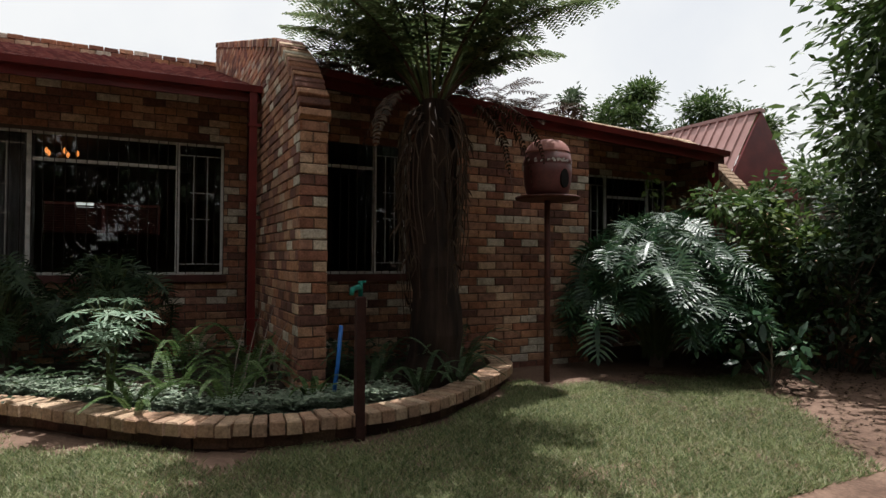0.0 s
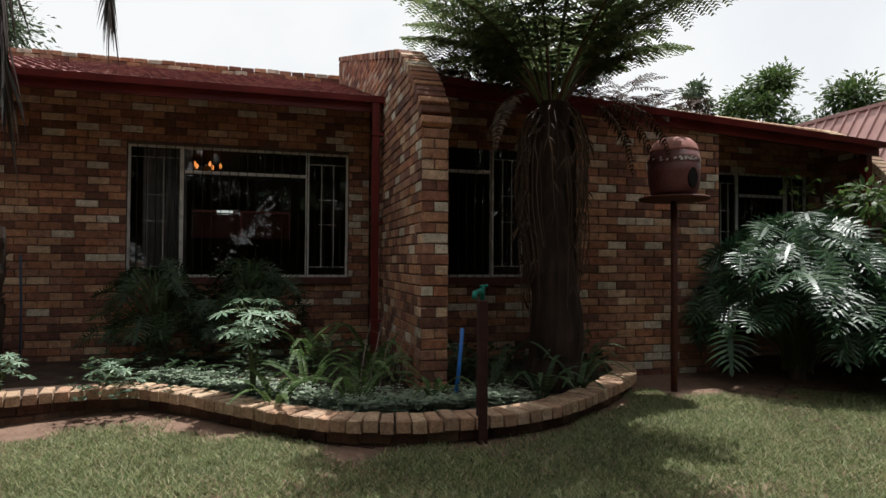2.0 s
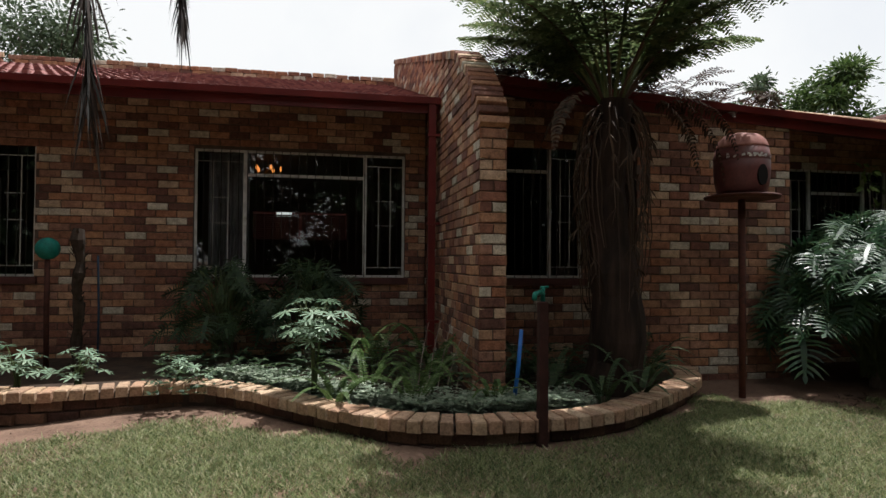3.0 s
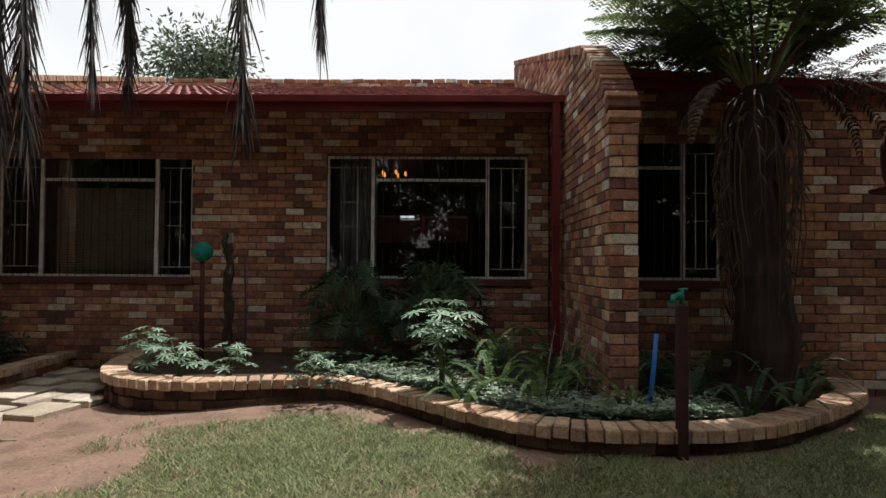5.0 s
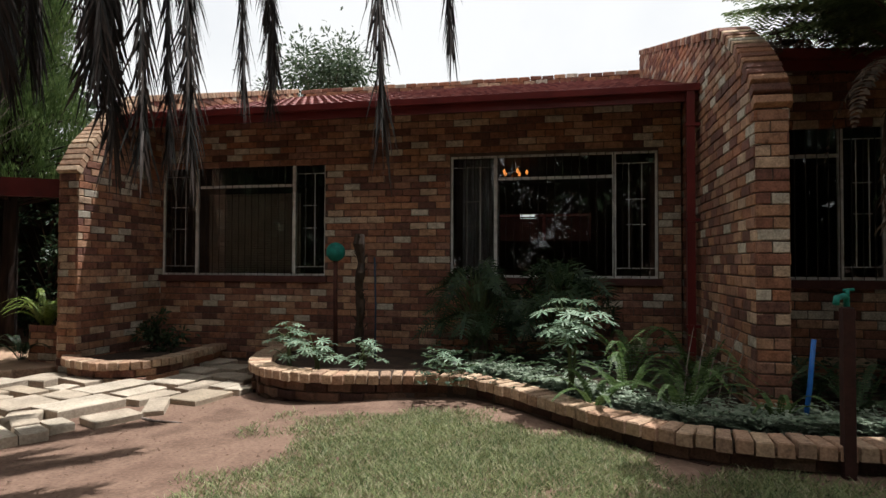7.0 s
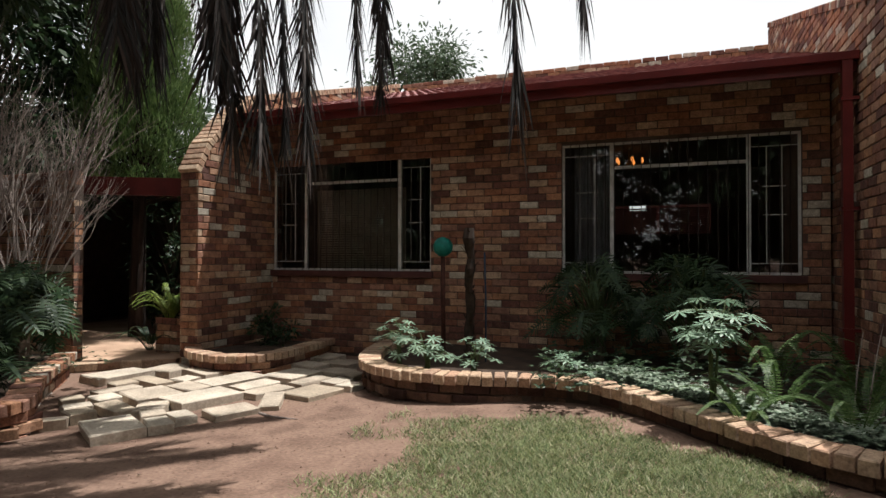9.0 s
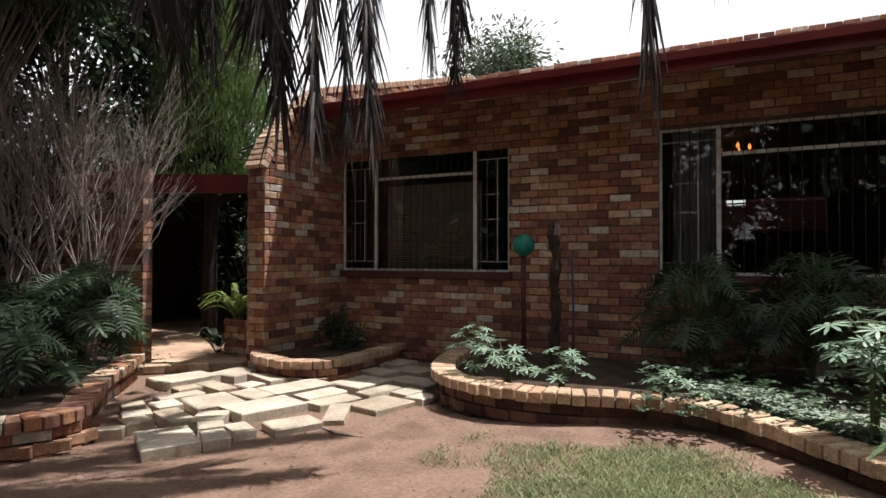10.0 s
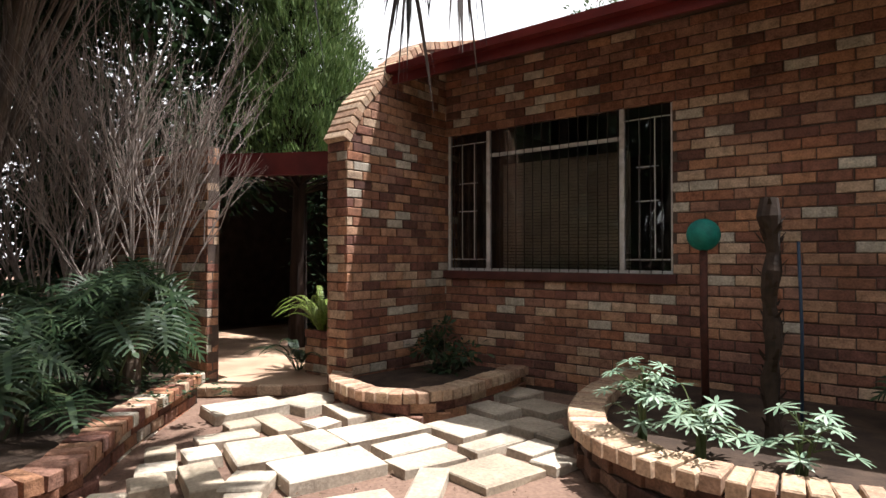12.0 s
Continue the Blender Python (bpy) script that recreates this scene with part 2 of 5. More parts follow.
DAMP_SHADED_MESHES = [g.mesh("brick", M_PLANTER) for g in BRICK_GEOS]


def brickwork(owner, m, spans, z0, z1, near=lambda u, z: True, cap=290, far_name="brick_field"):
    """Bricks in stretcher bond on the wall face m (u right, -y out). spans(z): the stretches of wall at that height."""
    rng = random.Random(len(bpy.data.objects))
    far = Geo()
    row, made = 0, 0
    z = z0
    while z < z1 - 0.02:
        off = (row % 2) * BLEN / 2 + rng.uniform(-0.012, 0.012)
        for a, b in spans(z + COURSE / 2):
            k = math.floor((a - off) / BLEN)
            while off + k * BLEN < b - 0.02:
                u0, u1 = max(a, off + k * BLEN), min(b, off + (k + 1) * BLEN)
                k += 1
                ln = u1 - u0 - JOINT
                if ln < 0.03:
                    continue
                w = rng.randrange(4)
                pm = m @ Matrix.Translation((u0 + JOINT / 2, rng.uniform(-0.004, 0.003), z + JOINT / 2 + rng.uniform(-0.002, 0.002))) @ Matrix.Rotation(rng.uniform(-0.011, 0.011), 4, 'Y') @ Matrix.Diagonal((ln / (BLEN - JOINT), 1, 1, 1))
                if made < cap and near(u0, z):
                    ob = new("brick", BRICK_MESHES[w])
                    ob.parent = owner
                    ob.matrix_basis = pm
                    made += 1
                else:
                    far.add([pm @ v for v in BRICK_GEOS[w].v], BRICK_GEOS[w].f)
        z += COURSE
        row += 1
    if far.f:
        f = part(far_name, far, M_BRICK_FAR, owner)
        f["kind"] = "stuff"


def minus(span, holes):
    """Stretches of span that are left after the holes."""
    out = [span]
    for h0, h1 in holes:
        nxt = []
        for a, b in out:
            if h1 <= a or h0 >= b:
                nxt.append((a, b))
            else:
                if h0 > a:
                    nxt.append((a, h0))
                if h1 < b:
                    nxt.append((h1, b))
        out = nxt
    return out


def ground_z(x, y):
    """The ground climbs gently along the house."""
    s = min(1.0, max(0.0, (x + 1.2) / 4.4))
    return 0.15 * s * s * (3 - 2 * s) + 0.012 * noise.noise((x * 0.9, y * 0.9, 0.0))

# ---- the house ----
M_SILL = mat("dark_brown_sill_paint", [(0.07, 0.024, 0.02), (0.10, 0.034, 0.028)], 6, 0.6, 0.2)
SILL, HEAD = 0.033 + 13 * COURSE, 0.033 + 30 * COURSE
EAVE_Y, EAVE_Z = -0.87, 3.07
PITCH = 0.319
RIDGE_Y = 4.6


def opening_wall(name, x0, x1, y, z0, z1, holes, thick, label, near, cap=290):
    """A brick wall that faces -y, with openings through it."""
    g = Geo()
    zs = sorted({z0, z1, *[h[2] for h in holes], *[h[3] for h in holes]})
    for a, b in zip(zs, zs[1:]):
        mid = (a + b) / 2
        for u0, u1 in minus((x0, x1), [(h[0], h[1]) for h in holes if h[2] < mid < h[3]]):
            g.box(u0, y + 0.012, a, u1, y + thick, b)
    wall = solo(name, g, M_MORTAR, label, "wall", "structure")

    def spans(z):
        return minus((x0, x1), [(h[0], h[1]) for h in holes if h[2] < z < h[3]])
    brickwork(wall, Matrix.Translation((0, y, 0)), spans, 0.033, z1, near, cap)
    return wall


W1 = (-2.53, -0.03, SILL, HEAD + 0.04)
W2 = (1.69, 4.235, SILL, HEAD + 0.055)
W3 = (4.95, 6.15, SILL + 0.03, HEAD + 0.04)
W4 = (8.9, 10.45, SILL + 0.05, HEAD - 0.08)


def window(name, hole, y, mullions, transom, label, reveal=0.05, side_bars=True, dark=True):
    x0, x1, z0, z1 = hole
    win = thing(name, label, "window", "structure", at=(x0, y, z0))
    fy, fd, w = y + reveal, 0.04, 0.028
    g = Geo()
    g.box(x0, fy, z0, x0 + w, fy + fd, z1)
    g.box(x1 - w, fy, z0, x1, fy + fd, z1)
    g.box(x0 + w, fy, z0, x1 - w, fy + fd, z0 + w)
    g.box(x0 + w, fy, z1 - w, x1 - w, fy + fd, z1)
    part("window_frame", g, M_FRAME, win)
    xs = [x0 + w] + list(mullions) + [x1 - w]
    for mx in mullions:
        g = Geo()
        g.box(mx - 0.022, fy - 0.004, z0 + w, mx + 0.022, fy + fd, z1 - w)
        part("mullion", g, M_FRAME, win)
    for i, (a, b) in enumerate(zip(xs, xs[1:])):
        a += 0.022 if i else 0
        b -= 0.022 if i < len(xs) - 2 else 0
        zt = z1 - 0.30
        has_t = transom[i]
        if has_t:
            g = Geo()
            g.box(a, fy, zt - 0.018, b, fy + fd, zt + 0.018)
            part("transom", g, M_FRAME, win)
        for lo, hi in ([(z0 + w, zt - 0.018), (zt + 0.018, z1 - w)] if has_t else [(z0 + w, z1 - w)]):
            g = Geo()
            g.box(a, fy + 0.018, lo, b, fy + 0.022, hi)
            pane = part("pane", g, M_GLASS, win, "dark reflecting window glass")
            pane.visible_shadow = False
        if side_bars and not has_t:
            # pale guard of thin bars inside the casement
            g = Geo()
            n = 2
            for k in range(1, n + 1):
                bx = a + (b - a) * k / (n + 1)
                g.box(bx - 0.005, fy + 0.003, z0 + 0.12, bx + 0.005, fy + 0.011, z1 - 0.14)
            g.box(a, fy + 0.004, z0 + 0.12, b, fy + 0.010, z0 + 0.13)
            g.box(a, fy + 0.004, z1 - 0.15, b, fy + 0.010, z1 - 0.14)
            for zz in (0.42, 0.62):
                g.box(a + (b - a) * 0.25, fy + 0.004, z0 + (z1 - z0) * zz, b - (b - a) * 0.25, fy + 0.010, z0 + (z1 - z0) * zz + 0.01)
            part("casement_guard", g, M_BAR, win, "thin pale casement guard bars")
    if dark:
        n = int((x1 - x0) / 0.1)
        for k in range(1, n):
            bx = x0 + (x1 - x0) * k / n
            g = Geo()
            g.tube([(bx, fy - 0.014, z0 + 0.004), (bx, fy - 0.014, z1 + 0.0)], 0.0045, 5)
            part("burglar_bar", g, M_BARDARK, win)
    g = Geo()
    g.box(x0 - 0.04, y - 0.045, z0 - COURSE + 0.006, x1 + 0.04, y + 0.16, z0 - 0.004)
    part("window_sill", g, M_SILL, win, "dark red-brown painted sill")
    return win


front = opening_wall("wall_front", -2.53, 4.5, 0.0, -0.2, 3.47, [W1, W2], 0.22, "shaded brown and cream face-brick front wall of the house",
                     lambda u, z: 0.0 < u < 1.7 or (z < SILL and u < 0))
section3 = opening_wall("wall_bay", 4.76, 6.6, -1.15, -0.2, 3.26, [W3], 0.22, "shaded brick wall behind the tree fern", lambda u, z: True, 120)
jut = opening_wall("wall_projection", 6.47, 8.3, -1.8, -0.2, 2.98, [], 0.4, "brown and cream face-brick projecting wall", lambda u, z: z > 0.3)
section4 = opening_wall("wall_right", 8.0, 10.65, -1.0, -0.2, 3.08, [W4], 0.22, "deeply shaded brick wall with barred window", lambda u, z: False)
window("window_1", W1, 0.0, (-1.985, -0.50), (False, True, False), "wide steel window with burglar bars, shut")
window("window_2", W2, 0.0, (2.273, 3.73), (False, True, False), "wide steel window showing a lit chandelier inside")
window("window_3", W3, -1.15, (5.76,), (True, False), "narrow steel window behind the tree fern")
window("window_4", W4, -1.0, (9.3, 10.1), (False, True, False), "barred steel window in deep shade")


def wing_wall(name, x0, x1, profile, z0, label, faces, cap=290, copes=None):
    """A wall that stands out from the house; profile: (y, z) of its top from front to back."""
    g = Geo()
    prof = list(profile)
    n = len(prof)
    i0, i1 = x0 + 0.012, x1 - 0.012
    p2 = [(prof[0][0] + 0.012, prof[0][1])] + prof[1:]
    vs = [Vector((x, y, z)) for x in (i0, i1) for y, z in p2] + [Vector((x, y, z0)) for x in (i0, i1) for y, z in p2]
    fs = []
    for k in range(n - 1):
        fs += [(k, k + 1, n + k + 1, n + k), (k, 2 * n + k, 2 * n + k + 1, k + 1), (n + k, n + k + 1, 3 * n + k + 1, 3 * n + k)]
    fs += [(0, n, 3 * n, 2 * n), (n - 1, 3 * n - 1, 4 * n - 1, 2 * n - 1)]
    g.add(vs, fs)
    wall = solo(name, g, M_MORTAR, label, "wall", "structure")

    def top(y):
        for (ya, za), (yb, zb) in zip(prof, prof[1:]):
            if ya <= y <= yb:
                return za + (zb - za) * (y - ya) / (yb - ya)
        return prof[-1][1]
    ymin, ymax = prof[0][0], prof[-1][0]
    zmax = max(z for _, z in prof)

    def side_spans(z, flip):
        ys = np.arange(ymin, ymax, 0.03)
        ok = [y for y in ys if top(y) >= z + COURSE * 0.45]
        if not ok:
            return []
        a, b = min(ok), max(ok) + 0.03
        return [(-b, -a)] if flip else [(a, b)]
    zb = 0.033
    if "front" in faces:
        brickwork(wall, Matrix.Translation((0, ymin, 0)), lambda z: [(x0, x1)] if z < prof[0][1] else [], zb, zmax, lambda u, z: True, cap)
    if "left" in faces:
        m = Matrix(((0, 1, 0, x0), (-1, 0, 0, 0), (0, 0, 1, 0), (0, 0, 0, 1)))
        brickwork(wall, m, lambda z: side_spans(z, True), zb, zmax, lambda u, z: -u < 0.1, cap)
    if "right" in faces:
        m = Matrix(((0, -1, 0, x1), (1, 0, 0, 0), (0, 0, 1, 0), (0, 0, 0, 1)))
        brickwork(wall, m, lambda z: side_spans(z, False), zb, zmax, lambda u, z: u < 0.1, cap)
    # bricks on edge across the sloping top
    L, step, th = x1 - x0 + 0.02, 0.082, 0.075
    for (ya, za), (yb, zb2) in zip(prof, prof[1:]):
        d = Vector((0, yb - ya, zb2 - za))
        ln = d.length
        k = int(ln / step)
        d.normalize()
        up = Vector((0, -d.z, d.y))
        for j in range(k):
            p = Vector((x0 - 0.01 + random.uniform(-0.006, 0.006), ya, za)) + d * (ln * (j + 0.5) / k - step * 0.45) - up * 0.03
            rot = Matrix(((1, 0, 0, p.x), (0, d.y, up.y, p.y), (0, d.z, up.z, p.z), (0, 0, 0, 1)))
            ob = new("coping_brick", (copes or COPE_MESHES)[j % 3])
            ob.parent = wall
            ob.matrix_basis = rot @ Matrix.Diagonal((L / 0.3, 1, 1, 1))
    return wall


COPE_MESHES, COPE_BROWN = [], []
for _k in range(3):
    _c = Geo()
    _c.block(Matrix.Identity(4), 0.3, 0.074, 0.085, 0.008, 0.003)
    COPE_MESHES.append(_c.mesh("coping_brick", M_COPING))
    COPE_BROWN.append(_c.mesh("coping_brick", M_BRICK))

wing_mid = wing_wall("wall_wing_middle", 4.52, 4.76, [(-2.79, 2.50), (-2.70, 2.70), (-2.53, 2.89), (-2.25, 3.13), (-1.78, 3.44), (-1.58, 3.51), (RIDGE_Y - 0.2, 5.40)], -0.2,
                     "tapering face-brick wing wall with stepped coping", ("front", "left", "right"), copes=COPE_BROWN)
# paler coping bricks than the middle wing: sunlight put into their colour
wing_left = wing_wall("wall_wing_left", -2.81, -2.53, [(-1.48, 2.42), (-1.27, 2.79), (-0.85, 3.23), (-0.5, 3.51), (-0.36, 3.60), (RIDGE_Y - 0.2, 5.05)], -0.2,
                      "face-brick wing wall beside the gate, sunlight in its pale coping colour", ("front", "left", "right"))
wing_right = wing_wall("wall_wing_right", 10.65, 10.89, [(-3.6, 0.75), (-1.4, 2.98), (-1.0, 3.2), (RIDGE_Y - 0.2, 4.98)], -0.2,
                       "far face-brick wing wall sloping down to the garden", ("left", "front"), 150)


def tiled_roof(name, x0, x1, y_front, z_front, y_back, slope, label, fall=0.0):
    """Rolled red tiles in courses, a board and gutter at the eave and a dark soffit."""
    roof = thing(name, label, "roof", "structure", at=(x0, y_front, z_front))
    g = Geo()
    tw, tl = 0.135, 0.30
    nrow = int((y_back - y_front) / tl)
    ncol = int((x1 - x0) / tw)
    tw = (x1 - x0) / ncol
    for r in range(nrow):
        ya, yb = y_front + r * tl - 0.02, y_front + (r + 1) * tl
        for c in range(ncol):
            xa = x0 + c * tw
            vs = []
            jz = random.uniform(-0.006, 0.006) - fall * (xa - x0)
            for y, lift in ((ya, 0.035), (yb, 0.0)):
                for k in range(6):
                    s = k / 5
                    vs.append(Vector((xa + tw * s, y, z_front + (y - y_front) * slope + lift + jz + 0.028 * math.sin(math.pi * s))))
            vs += [v - Vector((0, 0, 0.025)) for v in vs[:6]]
            g.add(vs, [(k, k + 1, k + 7, k + 6) for k in range(5)] + [(12 + k, 13 + k, k + 1, k) for k in range(5)])
    t = part("roof_tiles", g, M_ROOF, roof, "rolled red clay-coloured tiles")
    t["kind"] = "stuff"
    g = Geo()
    yb = y_back
    for dz, th in ((-0.09, 0.06),):
        vs = [Vector((x, y, z_front + (y - y_front) * slope + d - fall * (x - x0))) for x in (x0, x1) for y in (y_front + 0.03, yb) for d in (dz, dz + th)]
        g.add(vs, [(0, 1, 3, 2), (4, 6, 7, 5), (0, 4, 5, 1), (2, 3, 7, 6), (0, 2, 6, 4), (1, 5, 7, 3)])
    part("soffit", g, M_SOFFIT, roof, "dark stained soffit boards")
    g = Geo()
    vs = [Vector((x, y, z_front + d - fall * (x - x0))) for x in (x0, x1) for y in (y_front, y_front + 0.028) for d in (-0.12, 0.005)]
    g.add(vs, [(0, 1, 3, 2), (4, 6, 7, 5), (0, 4, 5, 1), (2, 3, 7, 6), (0, 2, 6, 4), (1, 5, 7, 3)])
    part("fascia_board", g, M_REDPAINT, roof, "dark red fascia board")
    g = Geo()
    prof = [(0.0, 0.0), (-0.09, 0.0), (-0.10, 0.07), (-0.085, 0.075), (-0.08, 0.02), (-0.005, 0.02)]
    vs = [Vector((x, y_front - 0.002 + a, z_front - 0.03 + b - fall * (x - x0))) for x in (x0, x1) for a, b in prof]
    g.add(vs, [(k, k + 1, k + 7, k + 6) for k in range(5)])
    part("gutter", g, M_REDPAINT, roof, "dark red gutter along the eave")
    return roof


tiled_roof("roof_left", -2.53, 4.52, EAVE_Y, EAVE_Z + 0.13, RIDGE_Y, PITCH, "low-pitched red tiled roof with a dark red gutter")
tiled_roof("roof_right", 4.76, 10.65, -1.85, 3.19, RIDGE_Y, 0.24, "low-pitched red tiled roof littered with fern debris", 0.055)
# plain back wall under the ridge
g = Geo()
for r in ((-2.82, -0.2, 1.78, 4.75), (3.64, -0.2, 10.89, 4.4), (1.78, -0.2, 3.64, 1.78), (1.78, 2.36, 3.64, 4.75)):
    g.box(r[0], RIDGE_Y, r[1], r[2], RIDGE_Y + 0.22, r[3])
solo("wall_back", g, M_MORTAR, "plain back wall below the roof ridge", "wall", "structure")
# added wall that hides the sky from the back window, bar one slit
g = Geo()
g.box(-4.0, 6.3, -0.2, 2.08, 6.5, 4.4)
g.box(2.42, 6.3, -0.2, 9.0, 6.5, 4.4)
g.box(2.08, 6.3, -0.2, 2.42, 6.5, 2.38)
solo("wall_boundary", g, M_ROOF, "red-brown wall added behind the house to block sky light", "wall", "structure")
# bricks on edge along the ridge
ridge = thing("ridge_coping", "row of cream bricks along the roof ridge", "coping", "structure", at=(-2.5, RIDGE_Y, 4.9))
far = Geo()
for k in range(int(13.1 / 0.235)):
    x = -2.5 + k * 0.235
    drop = 0.0 if x < 4.7 else 0.19 + 0.05 * (x - 4.76)
    m = Matrix.Translation((x, RIDGE_Y - 0.12 + random.uniform(-0.01, 0.01), EAVE_Z + 0.13 + (RIDGE_Y - EAVE_Y) * PITCH - 0.08 - drop + random.uniform(-0.008, 0.008)))
    for r in range(3):
        far.block(m @ Matrix.Translation((0.11 * (r % 2), 0, 0.082 * r)), 0.222, 0.25, 0.075, 0.008, 0.004)
part("ridge_bricks", far, M_BRICK_FAR, ridge)["kind"] = "stuff"

# downpipe beside the middle wing
pipe = thing("downpipe", "dark red square downpipe beside the brick wing", "downpipe", at=(4.42, -0.9, 0.25))
g = Geo()
g.block(Matrix.Translation((4.39, -0.95, 0.25)), 0.08, 0.08, EAVE_Z - 0.14, 0.008)
part("pipe", g, M_REDPAINT, pipe)
for zz in (0.7, 1.8, 2.8):
    g = Geo()
    g.box(4.375, -0.965, zz, 4.525, -0.855, zz + 0.03)
    part("bracket", g, M_REDPAINT, pipe)
g = Geo()
g.box(10.53, -1.78, 0.0, 10.62, -1.68, 2.80)
solo("eave_post", g, M_REDPAINT, "dark red post under the far eave", "post")

# rooms behind the windows, their indoor dimness put into the dark plaster colour
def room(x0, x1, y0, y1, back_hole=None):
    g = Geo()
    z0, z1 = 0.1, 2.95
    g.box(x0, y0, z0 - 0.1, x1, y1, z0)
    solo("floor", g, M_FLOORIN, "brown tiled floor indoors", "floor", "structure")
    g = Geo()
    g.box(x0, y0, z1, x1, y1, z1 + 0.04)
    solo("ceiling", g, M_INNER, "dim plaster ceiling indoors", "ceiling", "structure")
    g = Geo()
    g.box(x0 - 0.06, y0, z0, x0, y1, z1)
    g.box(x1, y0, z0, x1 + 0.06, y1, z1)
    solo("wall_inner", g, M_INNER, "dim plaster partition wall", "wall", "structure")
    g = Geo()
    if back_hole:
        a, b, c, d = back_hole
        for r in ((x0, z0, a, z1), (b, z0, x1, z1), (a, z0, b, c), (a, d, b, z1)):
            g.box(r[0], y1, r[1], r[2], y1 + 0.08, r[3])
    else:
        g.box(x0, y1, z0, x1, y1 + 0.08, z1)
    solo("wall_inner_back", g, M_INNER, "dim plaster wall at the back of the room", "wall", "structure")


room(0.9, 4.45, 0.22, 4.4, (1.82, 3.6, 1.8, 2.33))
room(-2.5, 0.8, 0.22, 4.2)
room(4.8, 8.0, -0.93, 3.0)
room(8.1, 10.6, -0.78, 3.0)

# ---- ground ----
xs = np.concatenate([np.array([-400, -120, -40, -20]), np.arange(-10, 16.01, 0.1), np.array([22, 40, 120, 400])])
ys = np.concatenate([np.array([-400, -120, -40, -20]), np.arange(-10, 1.01, 0.1), np.array([8, 20, 40, 120, 400])])
g = Geo()
for y in ys:
    for x in xs:
        g.v.append((x, y, ground_z(x, y) + 0.006 * noise.noise((x * 6, y * 6, 3.0)) if -10 <= x <= 16 and -10 <= y <= 1 else ground_z(x, y)))
nx = len(xs)
for j in range(len(ys) - 1):
    for i in range(nx - 1):
        g.f.append((j * nx + i, j * nx + i + 1, (j + 1) * nx + i + 1, (j + 1) * nx + i))
solo("ground", g, M_SOIL, "bare red-brown garden soil", "ground", "structure", smooth=True)

# ---- planter walls ----
def smooth_line(pts, n=12):
    """Catmull-Rom through the points."""
    P = [Vector(p) for p in pts]
    P = [P[0] * 2 - P[1]] + P + [P[-1] * 2 - P[-2]]
    out = []
    for i in range(1, len(P) - 2):
        for k in range(n):
            t = k / n
            a, b, c, d = P[i - 1], P[i], P[i + 1], P[i + 2]
            out.append(0.5 * ((2 * b) + (c - a) * t + (2 * a - 5 * b + 4 * c - d) * t * t + (3 * b - a - 3 * c + d) * t ** 3))
    out.append(P[-2])
    return out


def walk_line(line, step):
    """Points at even steps along the line, with the direction there."""
    out, need, prev = [], 0.0, line[0]
    for a, b in zip(line, line[1:]):
        d = b - a
        ln = d.length
        while need <= ln:
            out.append((a + d * (need / ln), d.normalized()))
            need += step
        need -= ln
    return out


def planter(name, outer, top, width, label, inward, step=0.108, bricks=BRICK_MESHES, copes=None):
    """A low brick planter wall along its outer line: courses of stretchers and a coping of bricks laid across."""
    line = smooth_line([(x, y, 0) for x, y in outer])
    wall = thing(name, label, "planter wall", at=(outer[0][0], outer[0][1], 0))
    base = wall.location
    for p, d in walk_line(line, step):
        nrm = Vector((-d.y, d.x, 0)) * inward
        o = p - d * step * 0.46 - nrm * 0.025
        tip = random.uniform(-0.006, 0.006)
        rot = Matrix(((nrm.x, -d.x * -1, 0, o.x), (nrm.y, d.y, 0, o.y), (0, 0, 1, top - 0.085 + tip), (0, 0, 0, 1)))
        ob = new("coping_brick", (copes or COPE_MESHES)[random.randrange(3)])
        ob.parent = wall
        ob.matrix_basis = Matrix.Translation(-base) @ rot @ Matrix.Rotation(random.uniform(-0.03, 0.03), 4, 'Z') @ Matrix.Diagonal((width / 0.3 * random.uniform(0.96, 1.04), (step - 0.017) / 0.074, 1, 1))
    z = top - 0.085 - COURSE
    row = 0
    while z > -0.12:
        for p, d in walk_line(line, BLEN)[:-1]:
            nrm = Vector((-d.y, d.x, 0)) * inward
            p = p + d * (0.116 if row % 2 else 0) + nrm * 0.035
            rot = Matrix(((d.x, nrm.x, 0, p.x), (d.y, nrm.y, 0, p.y), (0, 0, 1, z + random.uniform(-0.003, 0.003)), (0, 0, 0, 1)))
            ob = new("brick", bricks[random.randrange(4)])
            ob.parent = wall
            ob.matrix_basis = Matrix.Translation(-base) @ rot
        z -= COURSE
        row += 1
    # mortar core
    g = Geo()
    vs = []
    for p, d in walk_line(line, 0.06):
        nrm = Vector((-d.y, d.x, 0)) * inward
        for k, zz in ((0.05, -0.1), (0.05, top - 0.05), (width * 0.8, top - 0.05), (width * 0.8, -0.1)):
            q = p + nrm * k
            vs.append(Vector((q.x, q.y, zz)))
    n = len(vs) // 4
    g.add(vs, [(4 * i + a, 4 * i + (a + 1) % 4, 4 * i + 4 + (a + 1) % 4, 4 * i + 4 + a) for i in range(n - 1) for a in range(4)] + [(0, 1, 2, 3), (4 * n - 1, 4 * n - 2, 4 * n - 3, 4 * n - 4)])
    part("mortar_core", g, M_MORTAR, wall)
    return line


